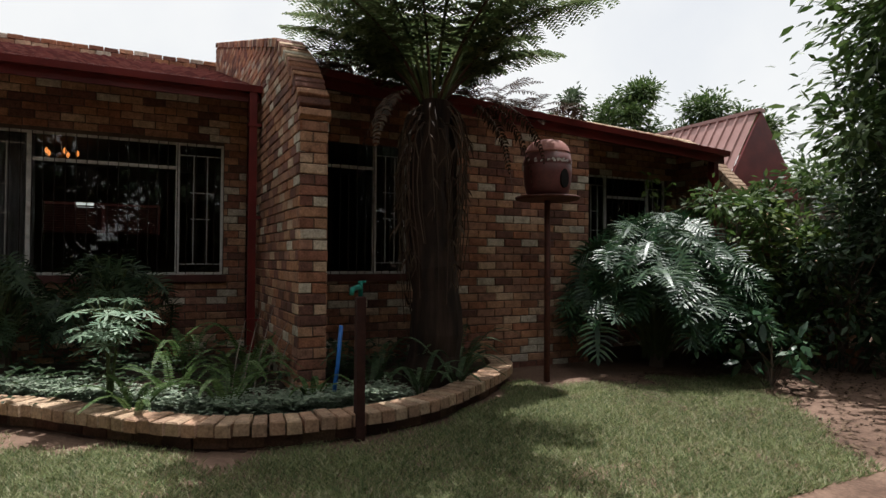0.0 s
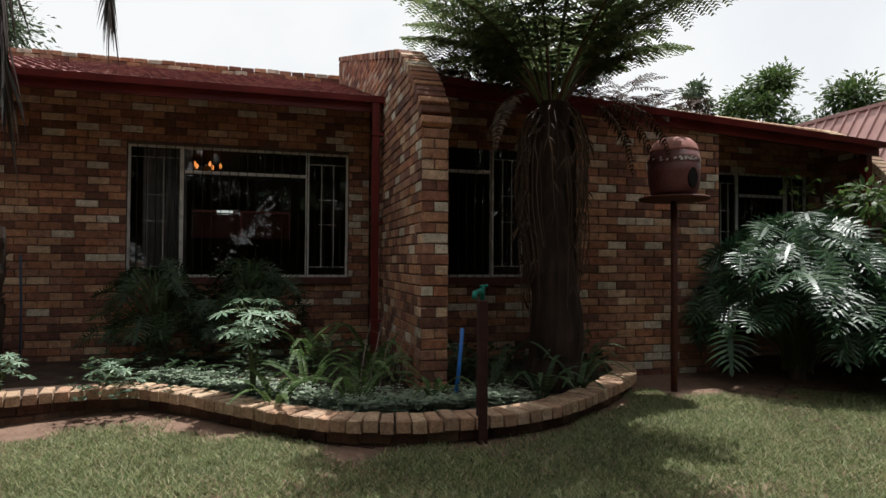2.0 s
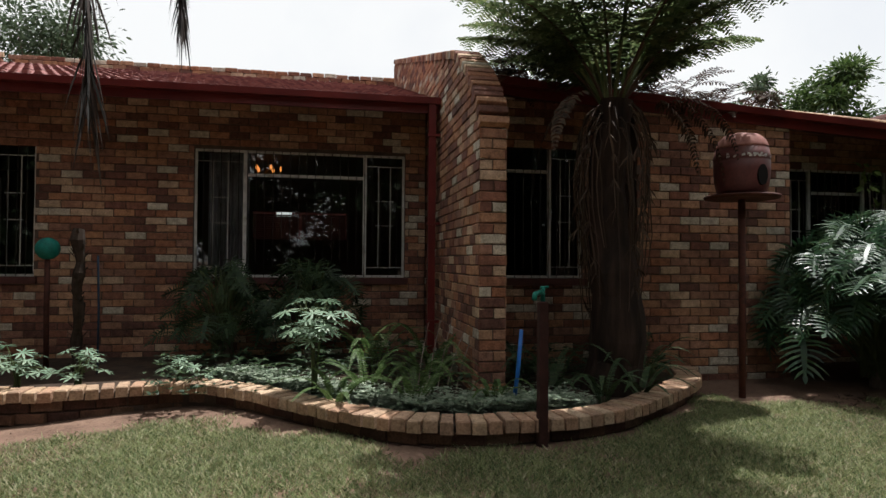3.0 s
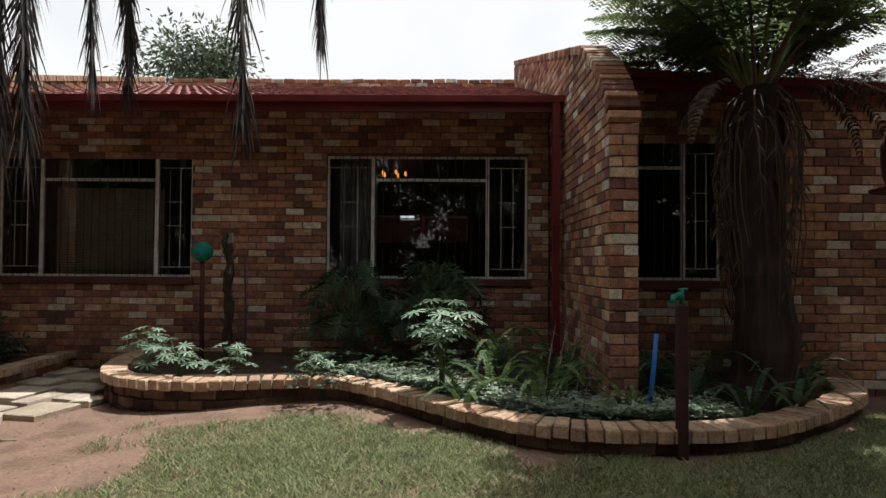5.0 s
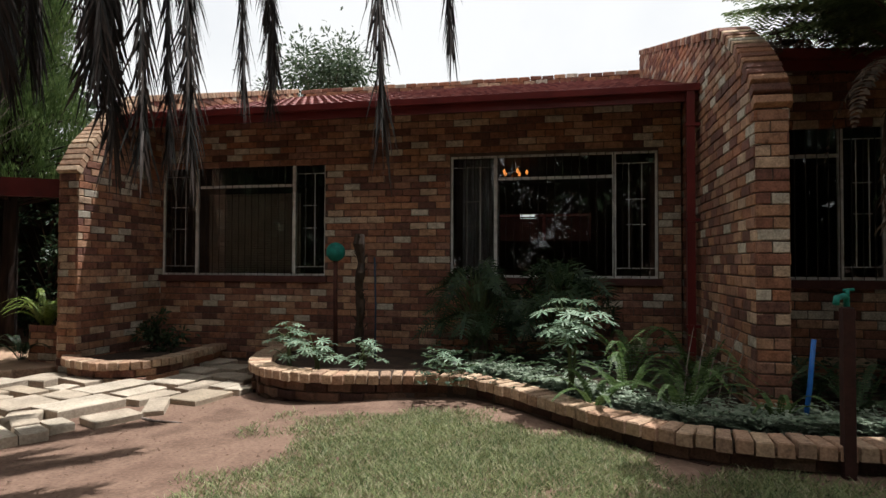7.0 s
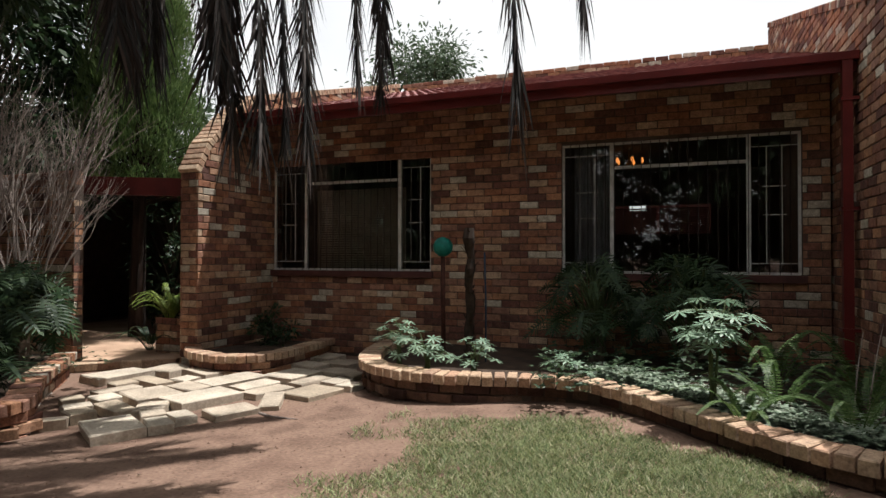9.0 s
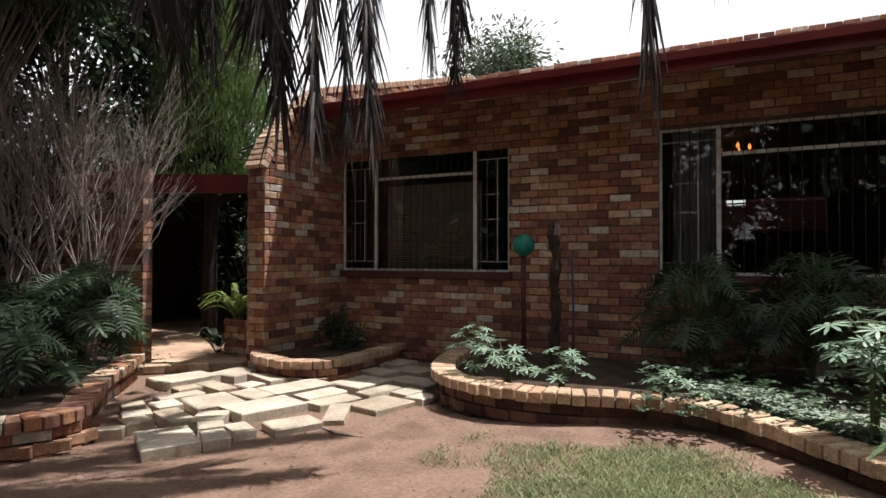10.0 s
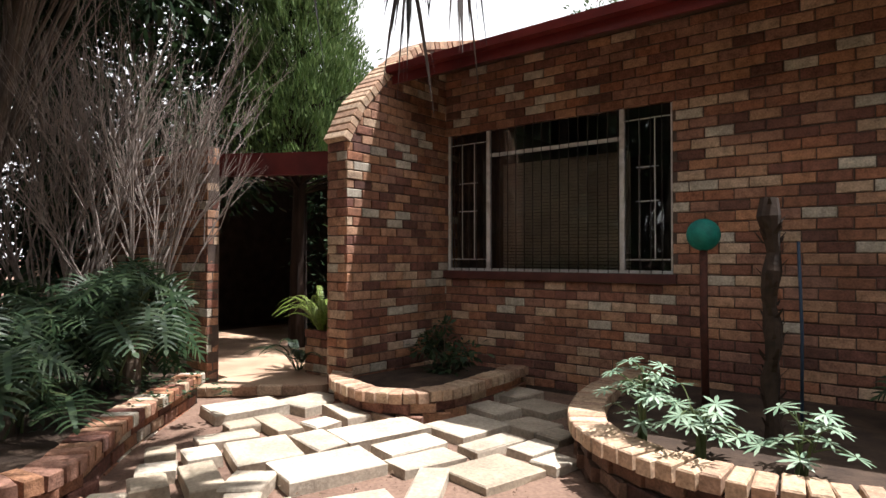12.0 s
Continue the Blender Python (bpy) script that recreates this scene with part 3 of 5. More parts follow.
PLANTER = [(-0.42, -0.1), (-0.38, -0.8), (-0.25, -1.4), (-0.03, -1.87), (0.3, -2.18), (0.75, -2.33), (1.21, -2.32), (1.7, -2.2), (2.2, -2.18), (2.6, -2.45), (3.0, -2.86), (3.4, -3.28), (3.75, -3.56), (4.2, -3.70), (4.7, -3.72), (5.1, -3.66), (5.5, -3.5), (5.95, -3.2), (6.4, -2.83), (6.75, -2.45), (6.95, -1.95)]
# front planter takes the darker bricks, shade included in their colour
planter("planter_wall", PLANTER, 0.335, 0.23, "curving low brick planter wall with a cream brick coping", 1, bricks=DAMP_SHADED_MESHES)
LPLANTER = [(-2.72, -1.45), (-2.45, -1.72), (-2.1, -1.86), (-1.75, -1.88), (-1.48, -1.72), (-1.36, -1.4), (-1.34, -0.9), (-1.38, -0.4), (-1.42, -0.1)]
planter("planter_wall", LPLANTER, 0.26, 0.2, "small curved brick planter against the brick wing wall", 1)
SPLANTER = [(-2.9, -5.25), (-2.3, -5.05), (-1.85, -4.75), (-1.66, -4.4), (-1.75, -4.08), (-2.12, -3.75), (-2.6, -3.32), (-3.15, -2.72), (-3.5, -2.35)]
planter("planter_wall", SPLANTER, 0.28, 0.22, "low brown brick planter edge under dark philodendron leaves", 1, copes=COPE_BROWN)


def bed(name, outline, z, label):
    """Planting soil inside a planter."""
    g = Geo()
    c = sum((Vector((x, y, 0)) for x, y in outline), Vector()) / len(outline)
    n = len(outline)
    vs = []
    for r in (1.0, 0.75, 0.5, 0.25):
        for x, y in outline:
            q = c + (Vector((x, y, 0)) - c) * r
            vs.append(Vector((q.x, q.y, z + 0.06 * (1 - r) + 0.03 * noise.noise((q.x * 3, q.y * 3, 0)))))
    vs.append(Vector((c.x, c.y, z + 0.06)))
    fs = []
    for r in range(3):
        for k in range(n):
            fs.append((r * n + k, r * n + (k + 1) % n, (r + 1) * n + (k + 1) % n, (r + 1) * n + k))
    fs += [(3 * n + k, 3 * n + (k + 1) % n, 4 * n) for k in range(n)]
    g.add(vs, fs)
    return solo(name, g, M_BED, label, "soil", "structure", smooth=True)


bed("bed_soil", [(x + 0.03, y + 0.1) for x, y in PLANTER] + [(6.5, -1.16), (4.9, -1.1), (4.4, -0.02), (2.0, -0.01)], 0.24, "dark moist planting soil in the front planter")
bed("bed_soil", [(x - 0.03, y + 0.1) for x, y in LPLANTER] + [(-2.5, -0.02)], 0.17, "dark soil in the small planter")
bed("bed_soil", SPLANTER + [(-5.0, -2.25), (-8.0, -2.3), (-8.0, -6.0), (-4.0, -6.0)], 0.2, "dark leaf-strewn soil under the shrubs")

# ---- stone slabs on the path ----
SLABS = [
    (-2.82, -2.36, 0.61, 0.45, 76), (-2.57, -1.85, 0.51, 0.45, 90), (-2.04, -1.93, 0.21, 0.49, 74), (-2.39, -2.66, 0.23, 0.20, 72),
    (-2.19, -2.48, 0.20, 0.46, 78), (-1.96, -2.25, 0.23, 0.22, 84), (-2.20, -2.90, 0.41, 0.22, 70), (-1.74, -2.92, 0.42, 0.49, 68),
    (-1.62, -2.54, 0.24, 0.44, 77), (-1.45, -2.13, 0.66, 0.38, 74), (-1.07, -2.23, 0.46, 0.26, 77), (-0.80, -2.38, 0.45, 0.26, 74),
    (-1.18, -2.85, 0.62, 0.42, 72), (-0.35, -2.29, 0.46, 0.41, 77), (-0.50, -2.71, 0.18, 0.51, 31), (-0.61, -3.13, 0.39, 0.28, 64),
    (-0.87, -3.43, 0.17, 0.27, 63), (-0.86, -3.67, 0.19, 0.27, 56), (-1.12, -3.87, 0.37, 0.52, 60), (-1.11, -3.49, 0.19, 0.20, 51),
    (-1.32, -3.31, 0.25, 0.29, 35), (-1.60, -3.43, 0.20, 0.48, 69), (-1.97, -3.22, 0.21, 0.25, 72), (-1.72, -3.68, 0.20, 0.25, 70),
    (-1.94, -3.53, 0.22, 0.20, 59), (-2.21, -3.37, 0.19, 0.19, 61), (-1.69, -3.92, 0.19, 0.11, 46), (-0.64, -1.86, 0.46, 0.21, 79),
    (-0.38, -1.76, 0.30, 0.22, 83), (-0.12, -1.94, 0.24, 0.20, 81), (-1.02, -1.63, 0.48, 0.44, 79), (-1.17, -1.07, 0.29, 0.38, 81),
    (-0.90, -0.75, 0.36, 0.47, 79), (-0.66, -1.31, 0.32, 0.36, 75), (-0.38, -1.43, 0.21, 0.20, 76), (-1.32, -0.46, 0.39, 0.33, 83),
]
for x, y, sx, sy, turn in SLABS:
    g = Geo()
    tilt = Matrix.Rotation(random.uniform(-0.02, 0.02), 4, 'X') @ Matrix.Rotation(random.uniform(-0.02, 0.02), 4, 'Y')
    g.block(Matrix.Translation((x, y, random.uniform(-0.01, 0.008))) @ Matrix.Rotation(radians(turn), 4, 'Z') @ tilt @ Matrix.Translation((-sx / 2, -sy / 2, -0.03)), sx, sy, 0.105, 0.009, 0.008)
    solo("stone_slab", g, M_SLAB, "rough cream sandstone paving slab lying on bare soil", "paving slab", group="loose paving slabs")

# ---- gate wall, beam and passage ----
gate_wall = opening_wall("wall_gate", -9.0, -3.8, -2.15, -0.2, 2.42, [], 0.13, "shaded orange-brown brick garden wall beside the gate", lambda u, z: u > -5.2)
m = Matrix(((0, -1, 0, -3.8), (1, 0, 0, 0), (0, 0, 1, 0), (0, 0, 0, 1)))
brickwork(gate_wall, m, lambda z: [(-2.15, -2.02)], 0.033, 2.42, lambda u, z: True, 60)
g = Geo()
d = Vector((-2.75, -1.3, 0)) - Vector((-3.95, -2.02, 0))
g.box(0, -0.05, 0, d.length, 0.05, 0.22, Matrix.Translation((-3.95, -2.02, 2.14)) @ Matrix.Rotation(math.atan2(d.y, d.x), 4, 'Z'))
solo("gate_beam", g, M_REDBEAM, "bright red painted beam spanning the gateway", "beam")
g = Geo()
g.box(-2.97, -1.25, 0.1, -2.91, -1.19, 2.14)
solo("gate_post", g, M_SOFFIT, "dark stained post under the gate beam", "post")
# sandy path through the gateway, a brick lip at its front
g = Geo()
vs = [Vector(p) for p in ((-3.75, -2.35, 0.10), (-2.85, -1.5, 0.10), (-2.85, 5.0, 0.10), (-7.5, 5.0, 0.10), (-7.5, -1.85, 0.10), (-3.9, -1.85, 0.10))]
vs += [v - Vector((0, 0, 0.25)) for v in vs]
g.add(vs, [tuple(range(6))] + [(k, 6 + k, 6 + (k + 1) % 6, (k + 1) % 6) for k in range(6)])
solo("path", g, M_PATH, "sunlit sandy path through the gateway", "path", "structure")
step = thing("brick_step", "row of worn bricks edging the sandy path", "step", at=(-3.7, -2.4, 0))
a, b = Vector((-3.78, -2.42, 0)), Vector((-2.88, -1.56, 0))
d = (b - a).normalized()
for k in range(5):
    p = a + d * 0.235 * k
    ob = new("brick", COPE_MESHES[k % 3])
    ob.parent = step
    ob.matrix_basis = Matrix.Translation(-step.location) @ Matrix.Translation((p.x, p.y, 0.02)) @ Matrix.Rotation(math.atan2(d.y, d.x), 4, 'Z') @ Matrix.Diagonal((0.225 / 0.3, 1.3, 1, 1))
# low brick box inside the gate and the dark court walls
box_wall = opening_wall("wall_low_box", -3.5, -2.84, -1.2, 0.0, 0.5, [], 0.24, "low orange brick planter box inside the gateway", lambda u, z: True, 40)
court = opening_wall("wall_court", -9.0, -2.82, 5.0, -0.2, 3.2, [], 0.25, "dark brick wall at the back of the court", lambda u, z: False)
g = Geo()
g.box(-9.2, -1.9, -0.2, -9.0, 5.2, 3.2)
solo("wall_court_side", g, M_MORTAR, "plain dark side wall of the court", "wall", "structure")
# lean-to roof added over the back of the court to keep it dark
g = Geo()
vs = [Vector((x, y, z + dz)) for x in (-9.0, -2.85) for y, z in ((0.7, 2.55), (5.1, 3.3)) for dz in (0.0, 0.06)]
g.add(vs, [(0, 1, 3, 2), (4, 6, 7, 5), (0, 4, 5, 1), (2, 3, 7, 6), (0, 2, 6, 4), (1, 5, 7, 3)])
solo("roof_court", g, M_SOFFIT, "lean-to roof added to shade the back of the court", "roof", "structure")

# ---- garden fittings ----
M_CLAY = mat("dark_maroon_clay", [(0.10, 0.028, 0.026), (0.15, 0.045, 0.04)], 8, 0.5, 0.2, fine=40, spec=0.5)
M_CLAYTOP = mat("worn_clay_lid", [(0.28, 0.11, 0.09), (0.36, 0.16, 0.13)], 10, 0.7, 0.3)
M_TEAL = mat("teal_paint", [(0.008, 0.14, 0.11), (0.012, 0.20, 0.155)], 14, 0.6, 0.5, fine=70)
M_BLUE = mat("blue_plastic_pipe", [(0.02, 0.12, 0.42), (0.03, 0.16, 0.50)], 8, 0.4, 0.05)
# hose blue darkened: shade below the eave is put into the colour
M_HOSE = mat("shaded_blue_hose", [(0.02, 0.04, 0.075), (0.025, 0.05, 0.09)], 8, 0.6, 0.05)
M_BARK = mat("grey_brown_bark", [(0.09, 0.065, 0.05), (0.17, 0.13, 0.10), (0.06, 0.045, 0.035)], 7, 0.95, 0.9, fine=35, stretch=(1, 1, 0.25))
M_STUMP = mat("dark_fern_stem", [(0.02, 0.013, 0.01), (0.045, 0.029, 0.02), (0.012, 0.008, 0.006)], 9, 0.95, 0.9, fine=40)
M_HOLE = mat("hole_shade_black", [(0.008, 0.007, 0.007), (0.012, 0.01, 0.01)], 4, 0.9, 0.0)

FX, FY = 7.08, -2.62
fz = ground_z(FX, FY)
feeder = thing("bird_feeder", "dark maroon clay pot bird feeder on a rusty pole", "bird feeder", at=(FX, FY, fz))
g = Geo()
g.tube([(FX, FY, fz - 0.15), (FX + 0.005, FY, 1.1), (FX, FY, 2.0)], 0.032, 10)
part("pole", g, M_RUST, feeder, "rusty steel pole", True)
g = Geo()
g.lathe([(0.02, 1.985), (0.31, 1.99), (0.325, 2.0), (0.33, 2.012), (0.32, 2.022), (0.02, 2.025)], (FX, FY, 0), 32)
part("tray", g, M_RUST, feeder, "round rusty tray")
g = Geo()
g.lathe([(0.05, 2.026), (0.19, 2.03), (0.215, 2.06), (0.235, 2.15), (0.243, 2.25), (0.243, 2.33), (0.238, 2.335), (0.246, 2.35), (0.246, 2.385), (0.236, 2.40), (0.228, 2.46), (0.05, 2.47)], (FX, FY, 0), 36)
pot = part("pot", g, M_CLAY, feeder, "glazed maroon clay pot", True)
g = Geo()
g.lathe([(0.232, 2.455), (0.226, 2.475), (0.20, 2.535), (0.15, 2.58), (0.08, 2.60), (0.01, 2.605)], (FX, FY, 0), 36)
part("lid", g, M_CLAYTOP, feeder, "pale worn domed lid", True)
# arched entrance hole in the pot: a black disc painted as its inner shade
eye_dir = Vector((-0.45, -0.89, 0)).normalized()
side = Vector((-eye_dir.y, eye_dir.x, 0))
n2 = (eye_dir * 0.82 + side * 0.57).normalized()
s2 = Vector((-n2.y, n2.x, 0))
g = Geo()
c = Vector((FX, FY, 2.19)) + n2 * 0.246
ring = []
for k in range(16):
    t = 2 * math.pi * k / 16
    ring.append(c + s2 * 0.055 * math.cos(t) + Vector((0, 0, 0.095 * math.sin(t))))
g.add(ring + [p - n2 * 0.08 for p in ring], [tuple(range(16))] + [(k, (k + 1) % 16, 16 + (k + 1) % 16, 16 + k) for k in range(16)])
part("entrance_hole", g, M_HOLE, pot, "black oval disc painted as the entrance hole's shade")
# worn pale flecks round the band
g = Geo()
for k in range(26):
    t = math.atan2(eye_dir.y, eye_dir.x) + random.uniform(-1.1, 1.1)
    q = Vector((FX + 0.2475 * math.cos(t), FY + 0.2475 * math.sin(t), random.uniform(2.352, 2.383)))
    tt = Vector((-math.sin(t), math.cos(t), 0))
    w, h = random.uniform(0.006, 0.018), random.uniform(0.004, 0.012)
    g.add([q - tt * w - Vector((0, 0, h)), q + tt * w - Vector((0, 0, h * 0.6)), q + tt * w * 0.7 + Vector((0, 0, h)), q - tt * w * 0.8 + Vector((0, 0, h * 0.7))], [(0, 1, 2, 3)])
part("worn_band", g, M_FRAME, pot, "pale chipped flecks on the band")["kind"] = "stuff"

# tap on its post, set into the planter wall
# rust darkened to carry the tree fern's shade on the post
M_TAPPOST = mat("shaded_rust_post", [(0.03, 0.011, 0.009), (0.05, 0.018, 0.013)], 12, 0.85, 0.3)
TX, TY = 4.745, -3.66
tap = thing("garden_tap", "teal garden tap on a rust-red square post in the planter wall", "tap", at=(TX, TY, 0.1))
g = Geo()
g.block(Matrix.Translation((TX - 0.04, TY - 0.10, 0.02)), 0.06, 0.06, 1.10, 0.008, 0.002)
part("post", g, M_TAPPOST, tap, "rust-red square post, tree-fern shade in its colour")
g = Geo()
g.tube([(TX, TY - 0.04, 1.11), (TX, TY - 0.04, 1.17), (TX - 0.03, TY - 0.08, 1.185), (TX - 0.09, TY - 0.14, 1.175), (TX - 0.10, TY - 0.155, 1.14)], 0.018, 8)
part("spout", g, M_TEAL, tap, "teal painted spout", True)
g = Geo()
g.tube([(TX, TY - 0.05, 1.17), (TX, TY - 0.05, 1.215)], 0.012, 8)
g.tube([(TX - 0.02, TY - 0.05, 1.215), (TX + 0.035, TY - 0.05, 1.22)], 0.009, 8)
part("handle", g, M_TEAL, tap, "", True)
g = Geo()
g.tube([(4.72, -3.12, 0.26), (4.76, -3.11, 0.55), (4.79, -3.10, 0.86)], 0.017, 8)
solo("blue_pipe", g, M_BLUE, "short blue plastic pipe stuck upright in the planter", "pipe", smooth=True)

BX, BY = 0.42, -0.72
ball = thing("ball_post", "rust-red pole topped with a teal ball", "garden ornament", at=(BX, BY, 0.25))
g = Geo()
g.tube([(BX + 0.01, BY, 0.2), (BX, BY, 0.9), (BX, BY, 1.42)], 0.028, 8)
part("pole", g, M_RUST, ball, "thin rust-red pole", True)
g = Geo()
g.lathe([(max(0.012, 0.116 * math.cos(a)), 1.49 + 0.116 * math.sin(a)) for a in np.linspace(-1.56, 1.56, 14)], (BX, BY, 0), 22)
part("ball", g, M_TEAL, ball, "rough teal ball", True)

SX, SY = 0.97, -1.38
stump = thing("stump_post", "weathered tree-fern stem post standing in the planter", "post", at=(SX, SY, 0.25))
g = Geo()
pts = [(SX + 0.012 * math.sin(k * 1.3), SY + 0.01 * math.cos(k * 1.7), 0.2 + k * 0.105) for k in range(15)]
g.tube(pts, [0.046 + 0.010 * math.sin(k * 2.1) + (0.012 if k > 12 else 0) for k in range(15)], 9)
part("stem", g, M_STUMP, stump)
g = Geo()
for k in range(70):
    t = random.uniform(0, 6.28)
    z = random.uniform(0.3, 1.62)
    g.blade((SX + 0.042 * math.cos(t), SY + 0.042 * math.sin(t), z), (math.cos(t), math.sin(t), 1.2), Vector((0, 0, 1)), random.uniform(0.04, 0.09), 0.03, 0.0, 2, (1, 0.7, 0.3))
part("stub_mass", g, M_STUMP, stump)["kind"] = "stuff"
g = Geo()
g.tube([(SX + 0.13, SY + 0.14, 0.25), (SX + 0.135, SY + 0.13, 0.9), (SX + 0.12, SY + 0.13, 1.42)], 0.010, 6)
solo("blue_hose", g, M_HOSE, "thin blue hose running up beside the stem post", "hose", smooth=True)

# ---- indoors: chandelier, blinds, curtain ----
CX, CY, CZ = 2.35, 1.9, 2.72
lamp = thing("chandelier", "lit brass chandelier hanging inside the room", "chandelier", at=(CX, CY, 2.95))
g = Geo()
g.tube([(CX, CY, 2.95), (CX, CY, CZ + 0.06)], 0.008, 6)
g.lathe([(0.01, CZ + 0.08), (0.05, CZ + 0.05), (0.06, CZ), (0.02, CZ - 0.06), (0.005, CZ - 0.07)], (CX, CY, 0), 16)
part("stem", g, M_BRASS, lamp, "", True)
for k in range(5):
    t = 2 * math.pi * k / 5
    dx, dy = math.cos(t), math.sin(t)
    g = Geo()
    g.tube([(CX + 0.05 * dx, CY + 0.05 * dy, CZ), (CX + 0.12 * dx, CY + 0.12 * dy, CZ - 0.05), (CX + 0.18 * dx, CY + 0.18 * dy, CZ - 0.01), (CX + 0.19 * dx, CY + 0.19 * dy, CZ + 0.03)], 0.008, 6)
    arm = part("arm", g, M_BRASS, lamp, "", True)
    g = Geo()
    g.lathe([(0.005, CZ + 0.03), (0.018, CZ + 0.05), (0.022, CZ + 0.075), (0.012, CZ + 0.10), (0.002, CZ + 0.115)], (CX + 0.19 * dx, CY + 0.19 * dy, 0), 10)
    part("bulb", g, M_BULB, arm, "glowing orange bulb", True)


def blind(x0, x1, y, z0, z1, label, pitch=0.031):
    b = thing("venetian_blind", label, "blind", at=(x0, y, z1))
    n = int((z1 - z0) / pitch)
    for k in range(n):
        g = Geo()
        z = z0 + k * pitch
        g.box(0, -0.018, -0.001, x1 - x0, 0.018, 0.001, Matrix.Translation((x0, y, z)) @ Matrix.Rotation(radians(-46), 4, 'X'))
        part("slat", g, M_BLIND, b)
    return b


blind(1.83, 2.68, 4.36, 1.82, 2.34, "half-open venetian blind at the back window, coloured dim", 0.04)
blind(2.74, 3.58, 4.36, 1.82, 2.34, "venetian blind at the back window, coloured dim", 0.04)
M_BLINDDARK = mat("brown_blind_slat", [(0.58, 0.44, 0.36), (0.64, 0.49, 0.40)], 4, 0.6, 0.05)
M_KEEP = M_BLIND
M_BLIND = M_BLINDDARK
blind(-1.93, -0.5, 0.26, 1.2, 2.36, "closed brown venetian blind behind the window", 0.034)
M_BLIND = M_KEEP
g = Geo()
n = 30
vs = [Vector((1.78 + 0.5 * k / n, 0.42 + 0.03 * math.sin(k * 1.25), z)) for z in (1.1, 2.75) for k in range(n + 1)]
g.add(vs, [(k, k + 1, n + 2 + k, n + 1 + k) for k in range(n)])
solo("curtain", g, M_CURTAIN, "pale lilac curtain drawn to the side of the window", "curtain", smooth=True)

# ---- red metal gable roof beyond the house ----
shed = thing("outbuilding", "brick outbuilding with a steep red metal gable roof", "outbuilding", at=(14.5, 1.0, 0))
g = Geo()
g.box(13.6, 0.55, -0.1, 17.4, 3.1, 2.8)
part("wall", g, M_MORTAR, shed, "plain brick-coloured wall")
slope_v = Vector((0.62, 0, 1.0)).normalized()
base = Vector((13.55, 0.45, 2.8))
ln = 1.95
for k in range(11):
    g = Geo()
    ya, yb = 0.05 + k * 0.24, 0.05 + (k + 1) * 0.24
    prof = [(ya, 0), (ya + 0.17, 0), (ya + 0.185, 0.035), (ya + 0.225, 0.035), (yb, 0)]
    nrm = Vector((-slope_v.z, 0, slope_v.x))
    vs = [base + slope_v * s + Vector((0, y, 0)) + nrm * h for s in (0, ln) for y, h in prof]
    g.add(vs, [(j, j + 1, j + 6, j + 5) for j in range(4)])
    part("roof_sheet", g, M_REDSHEET, shed, "ribbed faded red metal sheets")
g = Geo()
top = base + slope_v * ln
g.box(top.x - 0.06, 0.43, top.z - 0.02, top.x + 0.12, 3.2, top.z + 0.05)
part("ridge_cap", g, M_REDSHEET, shed)
g = Geo()
vs = [Vector((13.5, 0.44, 2.7)), Vector((top.x + 0.03, 0.44, top.z)), Vector((15.9, 0.44, 2.7)), Vector((13.5, 0.5, 2.7)), Vector((top.x + 0.03, 0.5, top.z)), Vector((15.9, 0.5, 2.7))]
g.add(vs, [(0, 2, 1), (3, 4, 5), (0, 1, 4, 3), (1, 2, 5, 4), (2, 0, 3, 5)])
part("gable_board", g, M_REDPAINT, shed, "dark red gable boards")

# ---- plants ----
M_GRASS = mat("lawn_grass", [(0.17, 0.215, 0.09), (0.23, 0.27, 0.12), (0.32, 0.34, 0.165), (0.14, 0.185, 0.07), (0.43, 0.39, 0.25), (0.27, 0.295, 0.13), (0.09, 0.12, 0.05)], 1.2, 0.65, 0, "island", 8, trans=0.3)
M_FERN = mat("fern_green", [(0.06, 0.11, 0.03), (0.09, 0.15, 0.045), (0.13, 0.19, 0.07)], 3, 0.5, 0, "island", 20, trans=0.35)
# darkened copy of the fern green, with the tree fern's shade in its colour
M_FERN_SHADED = mat("fern_green_shaded", [(0.035, 0.065, 0.028), (0.05, 0.085, 0.035), (0.07, 0.105, 0.045)], 3, 0.55, 0, "island", 20, trans=0.25)
M_TREEFERN = mat("tree_fern_green", [(0.075, 0.11, 0.045), (0.11, 0.15, 0.06), (0.16, 0.19, 0.085)], 3, 0.5, 0, "island", 20, trans=0.55)
M_DEADFERN = mat("dead_fern_brown", [(0.045, 0.028, 0.018), (0.075, 0.045, 0.03), (0.11, 0.075, 0.05)], 3, 0.8, 0, "island", 20, trans=0.1)
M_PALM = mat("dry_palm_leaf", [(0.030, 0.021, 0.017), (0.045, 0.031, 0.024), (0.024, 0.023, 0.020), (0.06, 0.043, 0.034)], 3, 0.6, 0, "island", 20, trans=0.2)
M_PHIL = mat("glossy_dark_leaf", [(0.018, 0.05, 0.022), (0.028, 0.072, 0.03), (0.045, 0.095, 0.035)], 3, 0.42, 0, "island", 20, spec=0.38, trans=0.15)
M_CASS = mat("pale_palmate_leaf", [(0.18, 0.28, 0.18), (0.23, 0.33, 0.22), (0.28, 0.38, 0.26)], 3, 0.45, 0, "island", 20, spec=0.5, trans=0.25)
M_COVER = mat("silver_ground_cover", [(0.17, 0.23, 0.15), (0.26, 0.32, 0.23), (0.36, 0.41, 0.31)], 4, 0.55, 0, "island", 20, trans=0.2)
M_LEAF = mat("garden_tree_leaf", [(0.04, 0.075, 0.02), (0.065, 0.11, 0.03), (0.10, 0.15, 0.045)], 2, 0.5, 0, "island", 20, trans=0.35)
